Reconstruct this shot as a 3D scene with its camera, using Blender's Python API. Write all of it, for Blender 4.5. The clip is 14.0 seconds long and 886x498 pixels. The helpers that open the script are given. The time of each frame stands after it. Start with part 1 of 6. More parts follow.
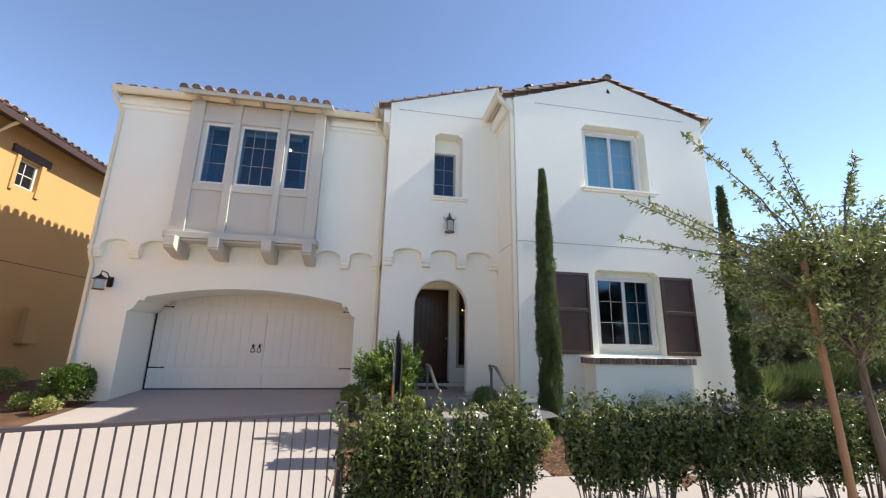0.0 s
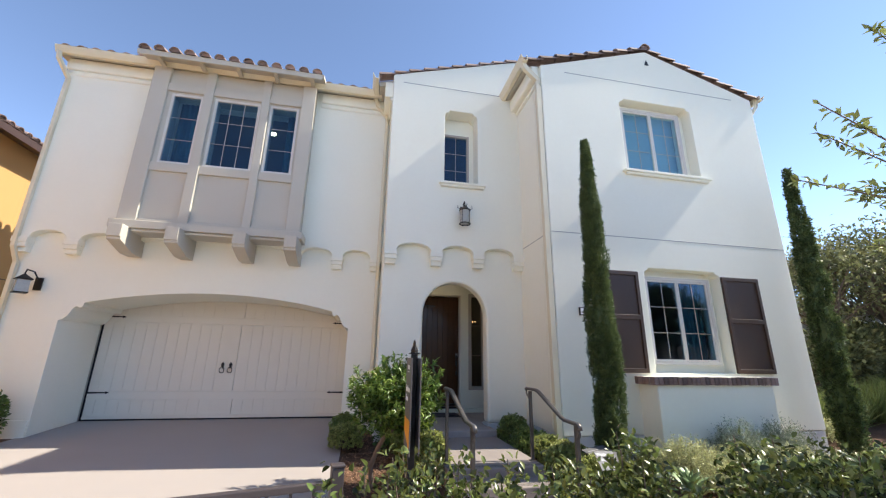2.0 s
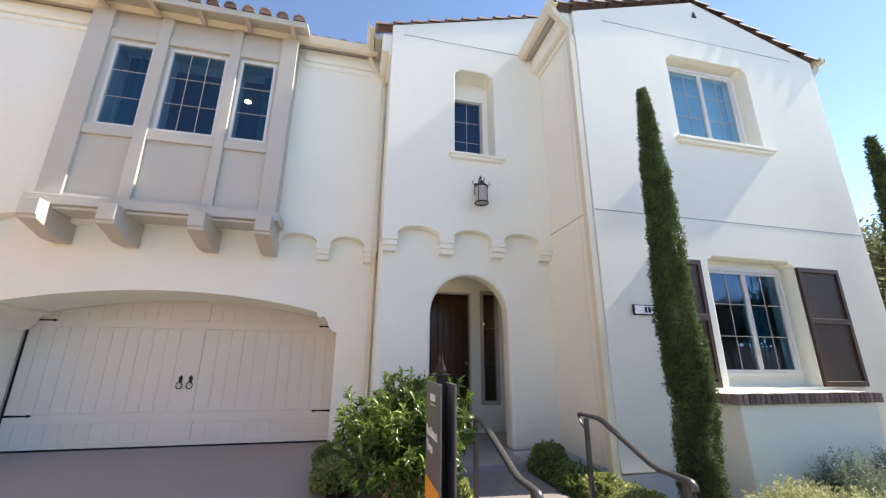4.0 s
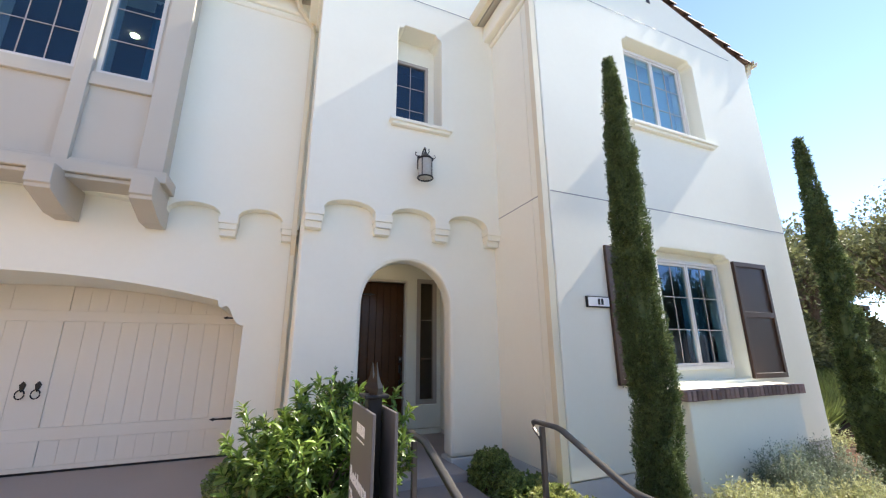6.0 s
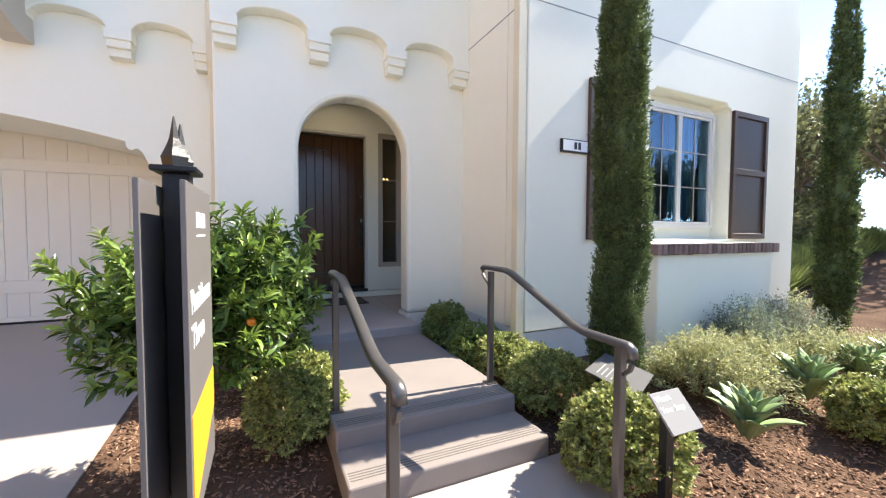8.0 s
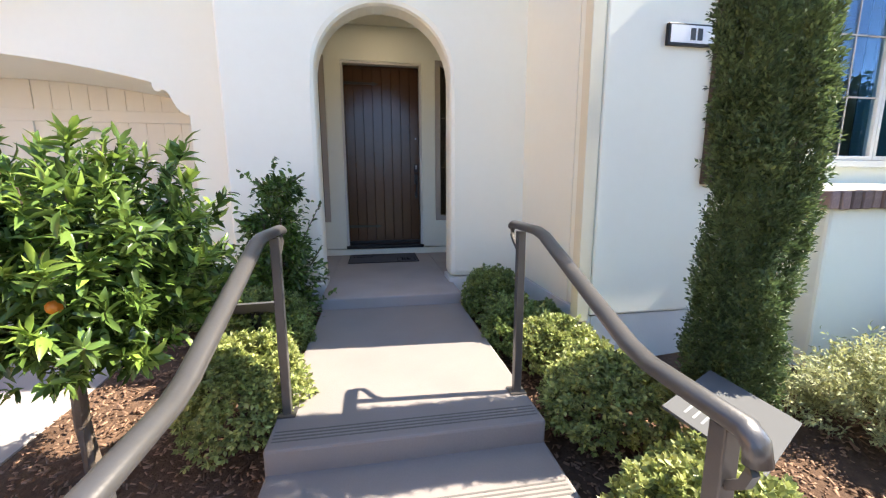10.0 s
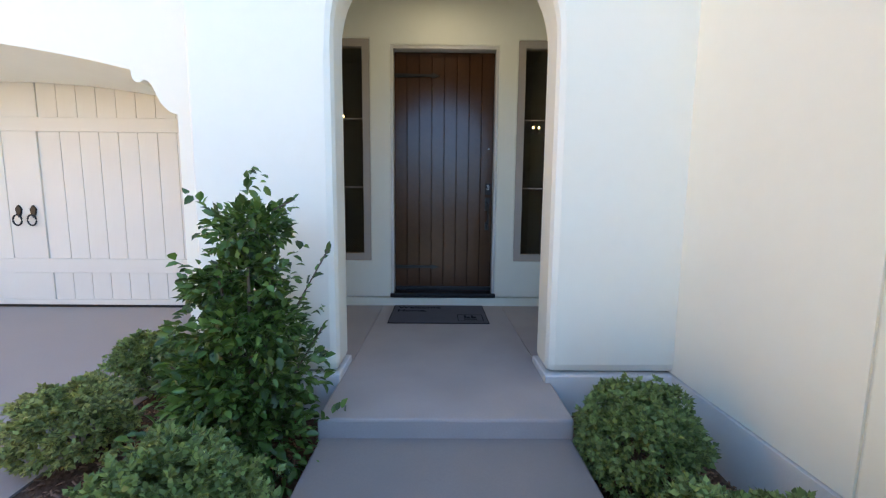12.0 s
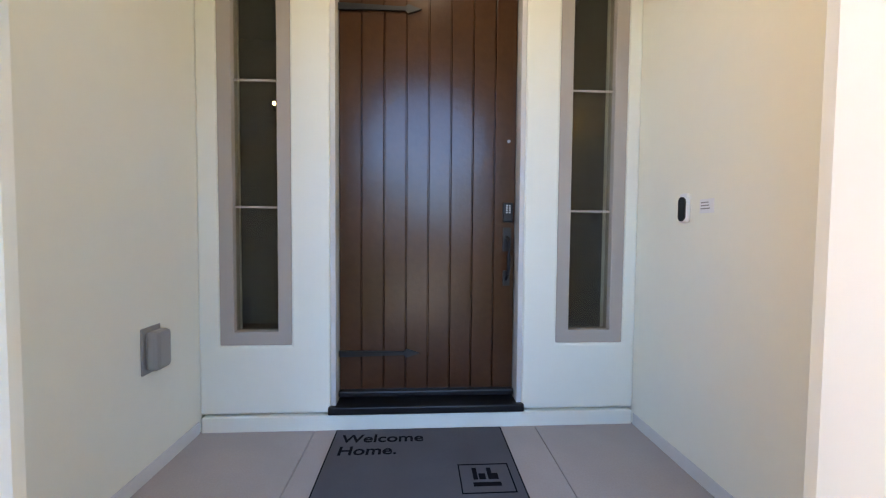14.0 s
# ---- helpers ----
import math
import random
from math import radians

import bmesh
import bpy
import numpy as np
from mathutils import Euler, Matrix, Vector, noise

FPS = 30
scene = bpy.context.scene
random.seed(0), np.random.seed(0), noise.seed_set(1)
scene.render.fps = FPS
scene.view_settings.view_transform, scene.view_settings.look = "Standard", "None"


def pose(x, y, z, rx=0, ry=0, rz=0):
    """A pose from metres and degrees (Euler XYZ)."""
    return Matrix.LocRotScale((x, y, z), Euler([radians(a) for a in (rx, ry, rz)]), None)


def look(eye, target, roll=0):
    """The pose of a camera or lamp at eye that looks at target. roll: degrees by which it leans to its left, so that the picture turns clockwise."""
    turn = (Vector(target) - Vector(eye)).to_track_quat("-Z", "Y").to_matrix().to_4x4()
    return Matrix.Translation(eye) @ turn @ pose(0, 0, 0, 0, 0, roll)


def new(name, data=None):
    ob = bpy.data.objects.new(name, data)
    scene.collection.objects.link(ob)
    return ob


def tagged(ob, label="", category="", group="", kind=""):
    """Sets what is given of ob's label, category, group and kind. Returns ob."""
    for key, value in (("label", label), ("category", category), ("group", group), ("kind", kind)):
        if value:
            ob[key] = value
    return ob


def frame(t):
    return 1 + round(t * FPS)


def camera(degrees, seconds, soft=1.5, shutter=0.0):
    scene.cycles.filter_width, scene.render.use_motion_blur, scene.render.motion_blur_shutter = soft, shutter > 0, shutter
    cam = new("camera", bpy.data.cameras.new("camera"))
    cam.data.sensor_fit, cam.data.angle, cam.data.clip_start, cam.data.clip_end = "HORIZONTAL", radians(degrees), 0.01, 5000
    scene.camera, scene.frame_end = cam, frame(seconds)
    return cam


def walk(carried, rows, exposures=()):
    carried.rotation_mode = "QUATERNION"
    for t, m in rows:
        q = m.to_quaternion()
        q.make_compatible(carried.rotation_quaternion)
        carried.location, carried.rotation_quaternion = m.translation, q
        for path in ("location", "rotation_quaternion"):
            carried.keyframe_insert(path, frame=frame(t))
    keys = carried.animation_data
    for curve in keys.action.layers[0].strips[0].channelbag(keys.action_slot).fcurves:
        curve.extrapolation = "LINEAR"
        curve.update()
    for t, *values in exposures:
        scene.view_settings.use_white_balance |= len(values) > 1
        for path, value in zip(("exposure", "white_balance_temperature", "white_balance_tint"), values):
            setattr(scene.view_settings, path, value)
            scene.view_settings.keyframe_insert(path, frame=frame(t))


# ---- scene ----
cam = camera(98.0, 14.0, soft=1.2)
PATH = [
    (0, (0.369, 0.161, 1.959), (0.705, 2.08, 2.41), 1.2),
    (0.5, (0.326, 0.581, 1.95), (0.673, 2.494, 2.419), 1.2),
    (1, (0.318, 1.005, 1.93), (0.682, 2.908, 2.424), 1.1),
    (1.5, (0.274, 1.439, 1.919), (0.646, 3.334, 2.44), 1.0),
    (2, (0.234, 1.82, 1.893), (0.61, 3.709, 2.434), 0.9),
    (2.5, (0.221, 2.233, 1.91), (0.604, 4.115, 2.466), 0.7),
    (5, (0.188, 3.673, 2.09), (0.74, 5.52, 2.621), -0.1),
    (5.5, (0.241, 3.813, 2.111), (0.928, 5.624, 2.607), -0.1),
    (6, (0.339, 4.006, 2.109), (1.093, 5.789, 2.611), -0.2),
    (6.5, (0.527, 4.167, 1.99), (1.303, 5.94, 2.492), -0.4),
    (7, (0.704, 4.303, 1.862), (1.515, 6.103, 2.181), -0.6),
    (7.5, (0.817, 4.384, 1.794), (1.649, 6.202, 1.851), -0.3),
    (7.7, (0.855, 4.415, 1.782), (1.697, 6.229, 1.774), -0.2),
    (9.8, (1.708, 5.053, 1.699), (2.15, 6.975, 1.367), 0.0),
    (10, (1.756, 5.137, 1.704), (2.095, 7.081, 1.374), -0.2),
    (10.5, (1.836, 5.404, 1.712), (1.921, 7.377, 1.394), 0.0),
    (11, (1.855, 5.787, 1.716), (1.853, 7.762, 1.405), 0.3),
    (11.5, (1.866, 6.202, 1.732), (1.871, 8.181, 1.444), 0.3),
    (12, (1.842, 6.675, 1.756), (1.863, 8.663, 1.535), 0.5),
    (12.5, (1.837, 7.131, 1.841), (1.877, 9.121, 1.646), 0.4),
    (13, (1.827, 7.575, 1.83), (1.91, 9.568, 1.685), 0.5),
    (13.5, (1.837, 8.038, 1.838), (1.922, 10.031, 1.705), 0.4),
    (14, (1.834, 8.466, 1.81), (1.958, 10.461, 1.728), 0.5),
]
walk(cam, [(t, look(eye, target, roll)) for t, eye, target, roll in PATH],
     exposures=((0, 1.72, 7250, 9), (2.5, 1.88, 7250, 9), (5, 2.07, 7300, 9), (6.5, 2.20, 7300, 9), (7.5, 2.38, 7250, 9), (10, 2.74, 7250, 8), (10.5, 2.80, 7200, 7), (11, 2.76, 7100, 6),
                (12, 3.12, 6600, 2), (12.5, 3.15, 6550, 3), (13, 3.25, 6550, 3), (13.5, 3.5, 6600, 3), (14, 4.30, 6850, 8.5)))

# ---- world, sun ----
SUN = Vector((1.0, -0.058, 1.02)).normalized()
world = bpy.data.worlds.new("world")
scene.world = world
world.use_nodes = True
wn = world.node_tree.nodes
sky = wn.new("ShaderNodeTexSky")
sky.sky_type = "NISHITA"
sky.sun_disc = False
sky.sun_elevation = math.asin(SUN.z)
sky.sun_rotation = math.atan2(SUN.x, SUN.y)
sky.air_density, sky.dust_density, sky.ozone_density = 0.68, 0.0, 1.6
sky.altitude = 3600.0
wn["Background"].inputs["Strength"].default_value = 0.14
world.node_tree.links.new(sky.outputs[0], wn["Background"].inputs["Color"])

sun_data = bpy.data.lights.new("sun", "SUN")
sun_data.energy, sun_data.angle, sun_data.color = 2.5, radians(0.5), (1.0, 0.966, 0.90)
sun = new("sun", sun_data)
sun.matrix_world = look(SUN * 60, (0, 0, 0))


# ---- materials ----
def material(name, base, rough=0.6, metal=0.0, grain=0.0, grain_scale=60.0, stain=0.12, stain_scale=1.6,
             bump=0.0, bump_scale=120.0, island=0.0, piece=0.0, second=None, coat=0.0, spec=0.5, leaf=False):
    """A procedural surface: base colour, varied by grain and stains, with fine relief."""
    m = bpy.data.materials.new(name)
    m.use_nodes = True
    n, l = m.node_tree.nodes, m.node_tree.links
    b = n["Principled BSDF"]
    b.inputs["Roughness"].default_value = rough
    b.inputs["Metallic"].default_value = metal
    b.inputs["Coat Weight"].default_value = coat
    b.inputs["Specular IOR Level"].default_value = spec
    geo = n.new("ShaderNodeTexCoord")
    where = geo.outputs["Object"]

    def noisy(scale, detail=4.0):
        t = n.new("ShaderNodeTexNoise")
        t.inputs["Scale"].default_value, t.inputs["Detail"].default_value = scale, detail
        l.new(where, t.inputs["Vector"])
        return t.outputs["Fac"]

    def mixed(fac, a, c, kind="MIX"):
        x = n.new("ShaderNodeMix")
        x.data_type, x.blend_type = "RGBA", kind
        for key, value in ((0, fac), (6, a), (7, c)):
            if isinstance(value, (float, int, tuple)):
                x.inputs[key].default_value = value
            else:
                l.new(value, x.inputs[key])
        return x.outputs[2]

    def spread(fac, lo, hi):
        r = n.new("ShaderNodeMapRange")
        r.inputs["From Min"].default_value, r.inputs["From Max"].default_value = 0.3, 0.7
        r.inputs["To Min"].default_value, r.inputs["To Max"].default_value = lo, hi
        l.new(fac, r.inputs["Value"])
        return r.outputs["Result"]

    base4 = (*base, 1.0)
    other = (*(second or tuple(c * 0.62 for c in base)), 1.0)
    colour = mixed(spread(noisy(stain_scale), 0.0, stain), base4, other)
    if grain:
        colour = mixed(spread(noisy(grain_scale, 6.0), 0.0, grain), colour, other)
    if island or piece:
        g = n.new("ShaderNodeNewGeometry") if island else n.new("ShaderNodeObjectInfo")
        r = n.new("ShaderNodeMapRange")
        amount = island or piece
        r.inputs["To Min"].default_value, r.inputs["To Max"].default_value = 1.0 - amount, 1.0 + amount
        l.new(g.outputs["Random Per Island" if island else "Random"], r.inputs["Value"])
        hsv = n.new("ShaderNodeHueSaturation")
        l.new(r.outputs["Result"], hsv.inputs["Value"])
        l.new(colour, hsv.inputs["Color"])
        colour = hsv.outputs["Color"]
    l.new(colour, b.inputs["Base Color"])
    if bump:
        u = n.new("ShaderNodeBump")
        u.inputs["Strength"].default_value, u.inputs["Distance"].default_value = bump, 0.01
        l.new(noisy(bump_scale, 5.0), u.inputs["Height"])
        l.new(u.outputs["Normal"], b.inputs["Normal"])
    if leaf:
        t = n.new("ShaderNodeBsdfTranslucent")
        l.new(colour, t.inputs["Color"])
        x = n.new("ShaderNodeMixShader")
        x.inputs[0].default_value = 0.3
        l.new(b.outputs[0], x.inputs[1]), l.new(t.outputs[0], x.inputs[2])
        l.new(x.outputs[0], n["Material Output"].inputs["Surface"])
    return m


def glass_material(name, straight, tint, mirror):
    """Thin glass: clear, with a mirror share that is smallest straight on and grows towards grazing."""
    m = bpy.data.materials.new(name)
    m.use_nodes = True
    n, l = m.node_tree.nodes, m.node_tree.links
    lw, p, r = n.new("ShaderNodeLayerWeight"), n.new("ShaderNodeMath"), n.new("ShaderNodeMapRange")
    lw.inputs["Blend"].default_value = 0.5
    p.operation = "POWER"
    p.inputs[1].default_value = 4.0
    r.inputs["To Min"].default_value = straight
    l.new(lw.outputs["Facing"], p.inputs[0]), l.new(p.outputs[0], r.inputs["Value"])
    tr, gl, mx = n.new("ShaderNodeBsdfTransparent"), n.new("ShaderNodeBsdfGlossy"), n.new("ShaderNodeMixShader")
    tr.inputs["Color"].default_value = (*tint, 1)
    gl.inputs["Roughness"].default_value = 0.0
    gl.inputs["Color"].default_value = (*mirror, 1)
    l.new(r.outputs[0], mx.inputs[0]), l.new(tr.outputs[0], mx.inputs[1]), l.new(gl.outputs[0], mx.inputs[2])
    l.new(mx.outputs[0], n["Material Output"].inputs["Surface"])
    return m


def glowing(name, colour, strength):
    m = bpy.data.materials.new(name)
    m.use_nodes = True
    b = m.node_tree.nodes["Principled BSDF"]
    b.inputs["Emission Color"].default_value = (*colour, 1)
    b.inputs["Emission Strength"].default_value = strength
    return m


STUCCO = material("cream_stucco", (0.88, 0.865, 0.75), 0.85, stain=0.30, stain_scale=1.1, grain=0.14, grain_scale=14, bump=0.06, bump_scale=30, second=(0.80, 0.78, 0.665), spec=0.2)
FOOTING = material("footing", (0.70, 0.69, 0.67), 0.85, stain=0.3, stain_scale=3, bump=0.2, bump_scale=60, second=(0.5, 0.48, 0.46), spec=0.2)
BEIGE = material("beige_trim", (0.55, 0.51, 0.435), 0.7, stain=0.12, stain_scale=1.2, bump=0.12, bump_scale=80, spec=0.25)
CREAM = material("cream_metal", (0.76, 0.69, 0.52), 0.45, stain=0.12, stain_scale=2.0)
GARAGE = material("garage_paint", (0.76, 0.725, 0.635), 0.5, stain=0.08, stain_scale=2.0, bump=0.05, bump_scale=200)
CONCRETE = material("concrete", (0.38, 0.342, 0.328), 0.8, stain=0.45, stain_scale=0.9, grain=0.25, grain_scale=90, bump=0.12, bump_scale=220, second=(0.33, 0.30, 0.285), spec=0.3)
# Paler than the driveway so ground out of view bounces sunlight onto the house.
BOUNCE_PAVING = material("bounce_paving", (0.58, 0.545, 0.49), 0.85, stain=0.35, stain_scale=0.9, grain=0.22, grain_scale=90, bump=0.12, bump_scale=220, second=(0.46, 0.44, 0.42), spec=0.3)
# Step concrete made lighter where the porch lies in shade.
PORCH_LIFTED = material("porch_concrete_lifted", (0.44, 0.39, 0.37), 0.75, stain=0.7, stain_scale=2.2, grain=0.4, grain_scale=120, bump=0.12, bump_scale=170, second=(0.33, 0.295, 0.28), spec=0.3)
STEP = material("step_concrete", (0.285, 0.245, 0.228), 0.75, stain=0.75, stain_scale=2.6, grain=0.45, grain_scale=120, bump=0.14, bump_scale=170, second=(0.235, 0.207, 0.196), spec=0.3)
GRIME = material("dirty_groove", (0.15, 0.135, 0.125), 0.9, stain=0.5, stain_scale=6)
SOIL = material("mulch_soil", (0.19, 0.114, 0.078), 0.95, stain=0.8, stain_scale=3.0, grain=0.7, grain_scale=38, bump=1.0, bump_scale=55, second=(0.075, 0.044, 0.03), spec=0.1)
CHIP = material("bark_chip", (0.25, 0.148, 0.10), 0.9, island=0.5, second=(0.17, 0.10, 0.068), spec=0.15)
TILE = material("roof_tile", (0.29, 0.21, 0.182), 0.75, stain=0.5, stain_scale=5, grain=0.3, piece=0.35, bump=0.3, bump_scale=60, second=(0.22, 0.14, 0.115))
TILES = material("roof_tiles_far", (0.29, 0.21, 0.182), 0.75, stain=0.5, stain_scale=5, grain=0.3, island=0.35, second=(0.16, 0.10, 0.085))
SHUTTER = material("brown_paint", (0.063, 0.033, 0.021), 0.45, stain=0.25, stain_scale=3, bump=0.05, bump_scale=90)
DOOR = material("dark_wood", (0.072, 0.026, 0.009), 0.21, stain=0.4, stain_scale=3, grain=0.35, grain_scale=25, bump=0.08, bump_scale=40, second=(0.030, 0.013, 0.006), coat=0.0)
BLACK = material("black_metal", (0.012, 0.012, 0.014), 0.4, metal=0.3, stain=0.2, bump=0.1, bump_scale=150)
BRONZE = material("bronze_rail", (0.12, 0.11, 0.107), 0.33, metal=0.5, stain=0.25, stain_scale=5, bump=0.05, bump_scale=120)
FENCE = material("fence_paint", (0.075, 0.060, 0.062), 0.5, metal=0.2, stain=0.2)
FRAME = material("window_vinyl", (0.66, 0.63, 0.58), 0.45, stain=0.06)
TAUPE = material("taupe_frame", (0.44, 0.385, 0.33), 0.55, stain=0.08)
GLASS = glass_material("window_glass", 0.045, (0.62, 0.78, 0.86), (0.62, 0.80, 1.0))
THIN = glass_material("thin_window_glass", 0.05, (0.80, 0.93, 0.97), (0.75, 0.88, 1.0))
CLEAR = glass_material("clear_glass", 0.04, (0.85, 0.85, 0.80), (0.9, 0.9, 0.9))
# Dark grey stands for unlit interiors seen through the glass.
DARK_ROOM = material("unlit_room_grey", (0.16, 0.16, 0.15), 0.8, stain=0.1)
CURTAIN = material("teal_curtain", (0.05, 0.14, 0.16), 0.9, stain=0.2, bump=0.1)
BRICK = material("ledge_brick", (0.29, 0.19, 0.165), 0.85, stain=0.4, stain_scale=20, grain=0.4, piece=0.35, bump=0.4, bump_scale=70, second=(0.11, 0.07, 0.065))
MORTAR = material("mortar", (0.5, 0.46, 0.41), 0.9, stain=0.3, stain_scale=8, bump=0.3)
ORANGE = material("orange_stucco", (0.54, 0.32, 0.135), 0.85, stain=0.12, stain_scale=0.8, bump=0.25, bump_scale=60, spec=0.2)
BARK = material("bark", (0.17, 0.125, 0.095), 0.9, stain=0.5, stain_scale=12, bump=0.8, bump_scale=40)
STAKE = material("stake_wood", (0.36, 0.19, 0.095), 0.8, stain=0.3, stain_scale=4, grain=0.3, bump=0.2)
PLAQUE = material("grey_plaque", (0.115, 0.112, 0.112), 0.85, stain=0.1, spec=0.15)
PALE = material("pale_plaque", (0.30, 0.295, 0.295), 0.9, stain=0.1, spec=0.1)
PANEL = material("sign_panel", (0.135, 0.122, 0.120), 0.45, stain=0.1)
WHITE = material("white_print", (0.82, 0.82, 0.82), 0.5, stain=0.03)
AMBER = material("amber_print", (0.80, 0.34, 0.02), 0.5, stain=0.05)
MAT = material("mat_fabric", (0.125, 0.122, 0.135), 0.95, stain=0.35, stain_scale=5, grain=0.4, grain_scale=250, bump=0.5, bump_scale=350, spec=0.1)
INK = material("mat_print", (0.010, 0.010, 0.013), 0.95, spec=0.05)
LAMPGLASS = material("seeded_glass", (0.42, 0.41, 0.37), 0.25, stain=0.3, stain_scale=30)
GREY = material("grey_plastic", (0.30, 0.29, 0.28), 0.4)
CANDLE = glowing("candle_lamp", (1.0, 0.62, 0.28), 1.6)
DIM = glowing("dim_lamp", (1.0, 0.84, 0.62), 0.8)
WARM = glowing("warm_lamp", (1.0, 0.78, 0.5), 12.0)
L_BOX = material("boxwood_leaf", (0.27, 0.34, 0.11), 0.42, island=0.5, second=(0.14, 0.20, 0.06), stain_scale=6, stain=0.7, leaf=True)
L_YOUNG = material("young_citrus_leaf", (0.25, 0.35, 0.07), 0.4, island=0.35, second=(0.17, 0.26, 0.04), stain_scale=8, stain=0.6, leaf=True)
L_VAR = material("variegated_leaf", (0.44, 0.45, 0.165), 0.45, island=0.55, second=(0.175, 0.235, 0.062), stain_scale=14, stain=0.85, leaf=True)
L_DARK = material("privet_leaf", (0.125, 0.205, 0.045), 0.30, island=0.6, second=(0.055, 0.105, 0.026), stain_scale=5, stain=0.6, leaf=True)
L_HEDGE = material("hedge_leaf", (0.085, 0.130, 0.036), 0.26, island=0.75, second=(0.165, 0.155, 0.048), stain_scale=5, stain=0.6, leaf=True)
L_CITRUS = material("citrus_leaf", (0.095, 0.160, 0.036), 0.27, island=0.6, second=(0.15, 0.225, 0.05), stain_scale=6, stain=0.6, leaf=True)
L_CYP = material("cypress_leaf", (0.135, 0.185, 0.068), 0.6, island=0.5, second=(0.05, 0.085, 0.032), stain_scale=9, stain=0.8, leaf=True)
L_SAGE = material("sage_leaf", (0.52, 0.51, 0.27), 0.6, island=0.4, second=(0.28, 0.32, 0.15), stain_scale=4, stain=0.7, leaf=True)
L_ROSE = material("rosemary_leaf", (0.27, 0.31, 0.215), 0.6, island=0.4, second=(0.165, 0.205, 0.14), stain_scale=4, stain=0.7, leaf=True)
L_TREE = material("myrtle_leaf", (0.20, 0.24, 0.09), 0.4, island=0.55, second=(0.24, 0.25, 0.07), stain_scale=1.2, stain=0.5, leaf=True)
L_GRASS = material("grass_blade", (0.17, 0.21, 0.065), 0.55, island=0.4, second=(0.10, 0.13, 0.045), leaf=True)
L_AGAVE = material("agave_leaf", (0.215, 0.31, 0.165), 0.42, stain=0.5, stain_scale=9, second=(0.20, 0.27, 0.085), piece=0.25, bump=0.1)
L_FAR = material("far_leaf", (0.17, 0.19, 0.085), 0.6, island=0.5, second=(0.25, 0.235, 0.12), stain_scale=0.8, stain=0.6, leaf=True)
L_BELT = material("street_tree_leaf", (0.075, 0.10, 0.035), 0.5, island=0.5, second=(0.05, 0.07, 0.025), stain_scale=0.8, stain=0.6, leaf=True)
FRUIT = material("orange_fruit", (0.75, 0.20, 0.015), 0.45, stain=0.2, bump=0.2, bump_scale=200)


# ---- mesh helpers ----
def linked(name, bm, mat, parent=None, label="", bevel=0.0, smooth=False):
    me = bpy.data.meshes.new(name)
    bmesh.ops.recalc_face_normals(bm, faces=bm.faces)
    bm.to_mesh(me)
    bm.free()
    me.materials.append(mat)
    if smooth:
        for p in me.polygons:
            p.use_smooth = True
    ob = new(name, me)
    if parent:
        ob.parent = parent
    if label:
        ob["label"] = label
    if bevel:
        mod = ob.modifiers.new("edge", "BEVEL")
        mod.width, mod.segments, mod.limit_method, mod.angle_limit = bevel, 2, "ANGLE", radians(40)
    return ob


def part(name, bm, mat, parent, label="", bevel=0.0, smooth=False):
    return linked(name, bm, mat, parent, label, bevel, smooth)


def thing(name, label, category, m=None, group="", kind=""):
    ob = new(name)
    ob.matrix_world = m if m else Matrix()
    return tagged(ob, label, category, group, kind)


def box(x0, x1, y0, y1, z0, z1, bm=None):
    bm = bm or bmesh.new()
    v = [bm.verts.new((x, y, z)) for z in (z0, z1) for y in (y0, y1) for x in (x0, x1)]
    for f in ((0, 2, 3, 1), (4, 5, 7, 6), (0, 1, 5, 4), (2, 6, 7, 3), (0, 4, 6, 2), (1, 3, 7, 5)):
        bm.faces.new([v[i] for i in f])
    return bm


def slab(outline, y0, y1, holes=(), bm=None, axis="y"):
    """A flat piece with outline and holes given as (x, z), from y0 to y1; axis z: (x, y) from z0 to z1; axis x: (y, z)."""
    def at(a, b, d):
        return (a, d, b) if axis == "y" else (a, b, d) if axis == "z" else (d, a, b)
    bm = bm or bmesh.new()
    edges = []
    for ring in (outline, *holes):
        vs = [bm.verts.new(at(a, b, y0)) for a, b in ring]
        edges += [bm.edges.new((vs[i], vs[(i + 1) % len(vs)])) for i in range(len(vs))]
    made = bmesh.ops.triangle_fill(bm, use_beauty=True, use_dissolve=False, edges=edges)
    faces = [g for g in made["geom"] if isinstance(g, bmesh.types.BMFace)]
    out = bmesh.ops.extrude_face_region(bm, geom=faces)
    moved = [g for g in out["geom"] if isinstance(g, bmesh.types.BMVert)]
    d = y1 - y0
    bmesh.ops.translate(bm, verts=moved, vec=(0, d, 0) if axis == "y" else (0, 0, d) if axis == "z" else (d, 0, 0))
    return bm


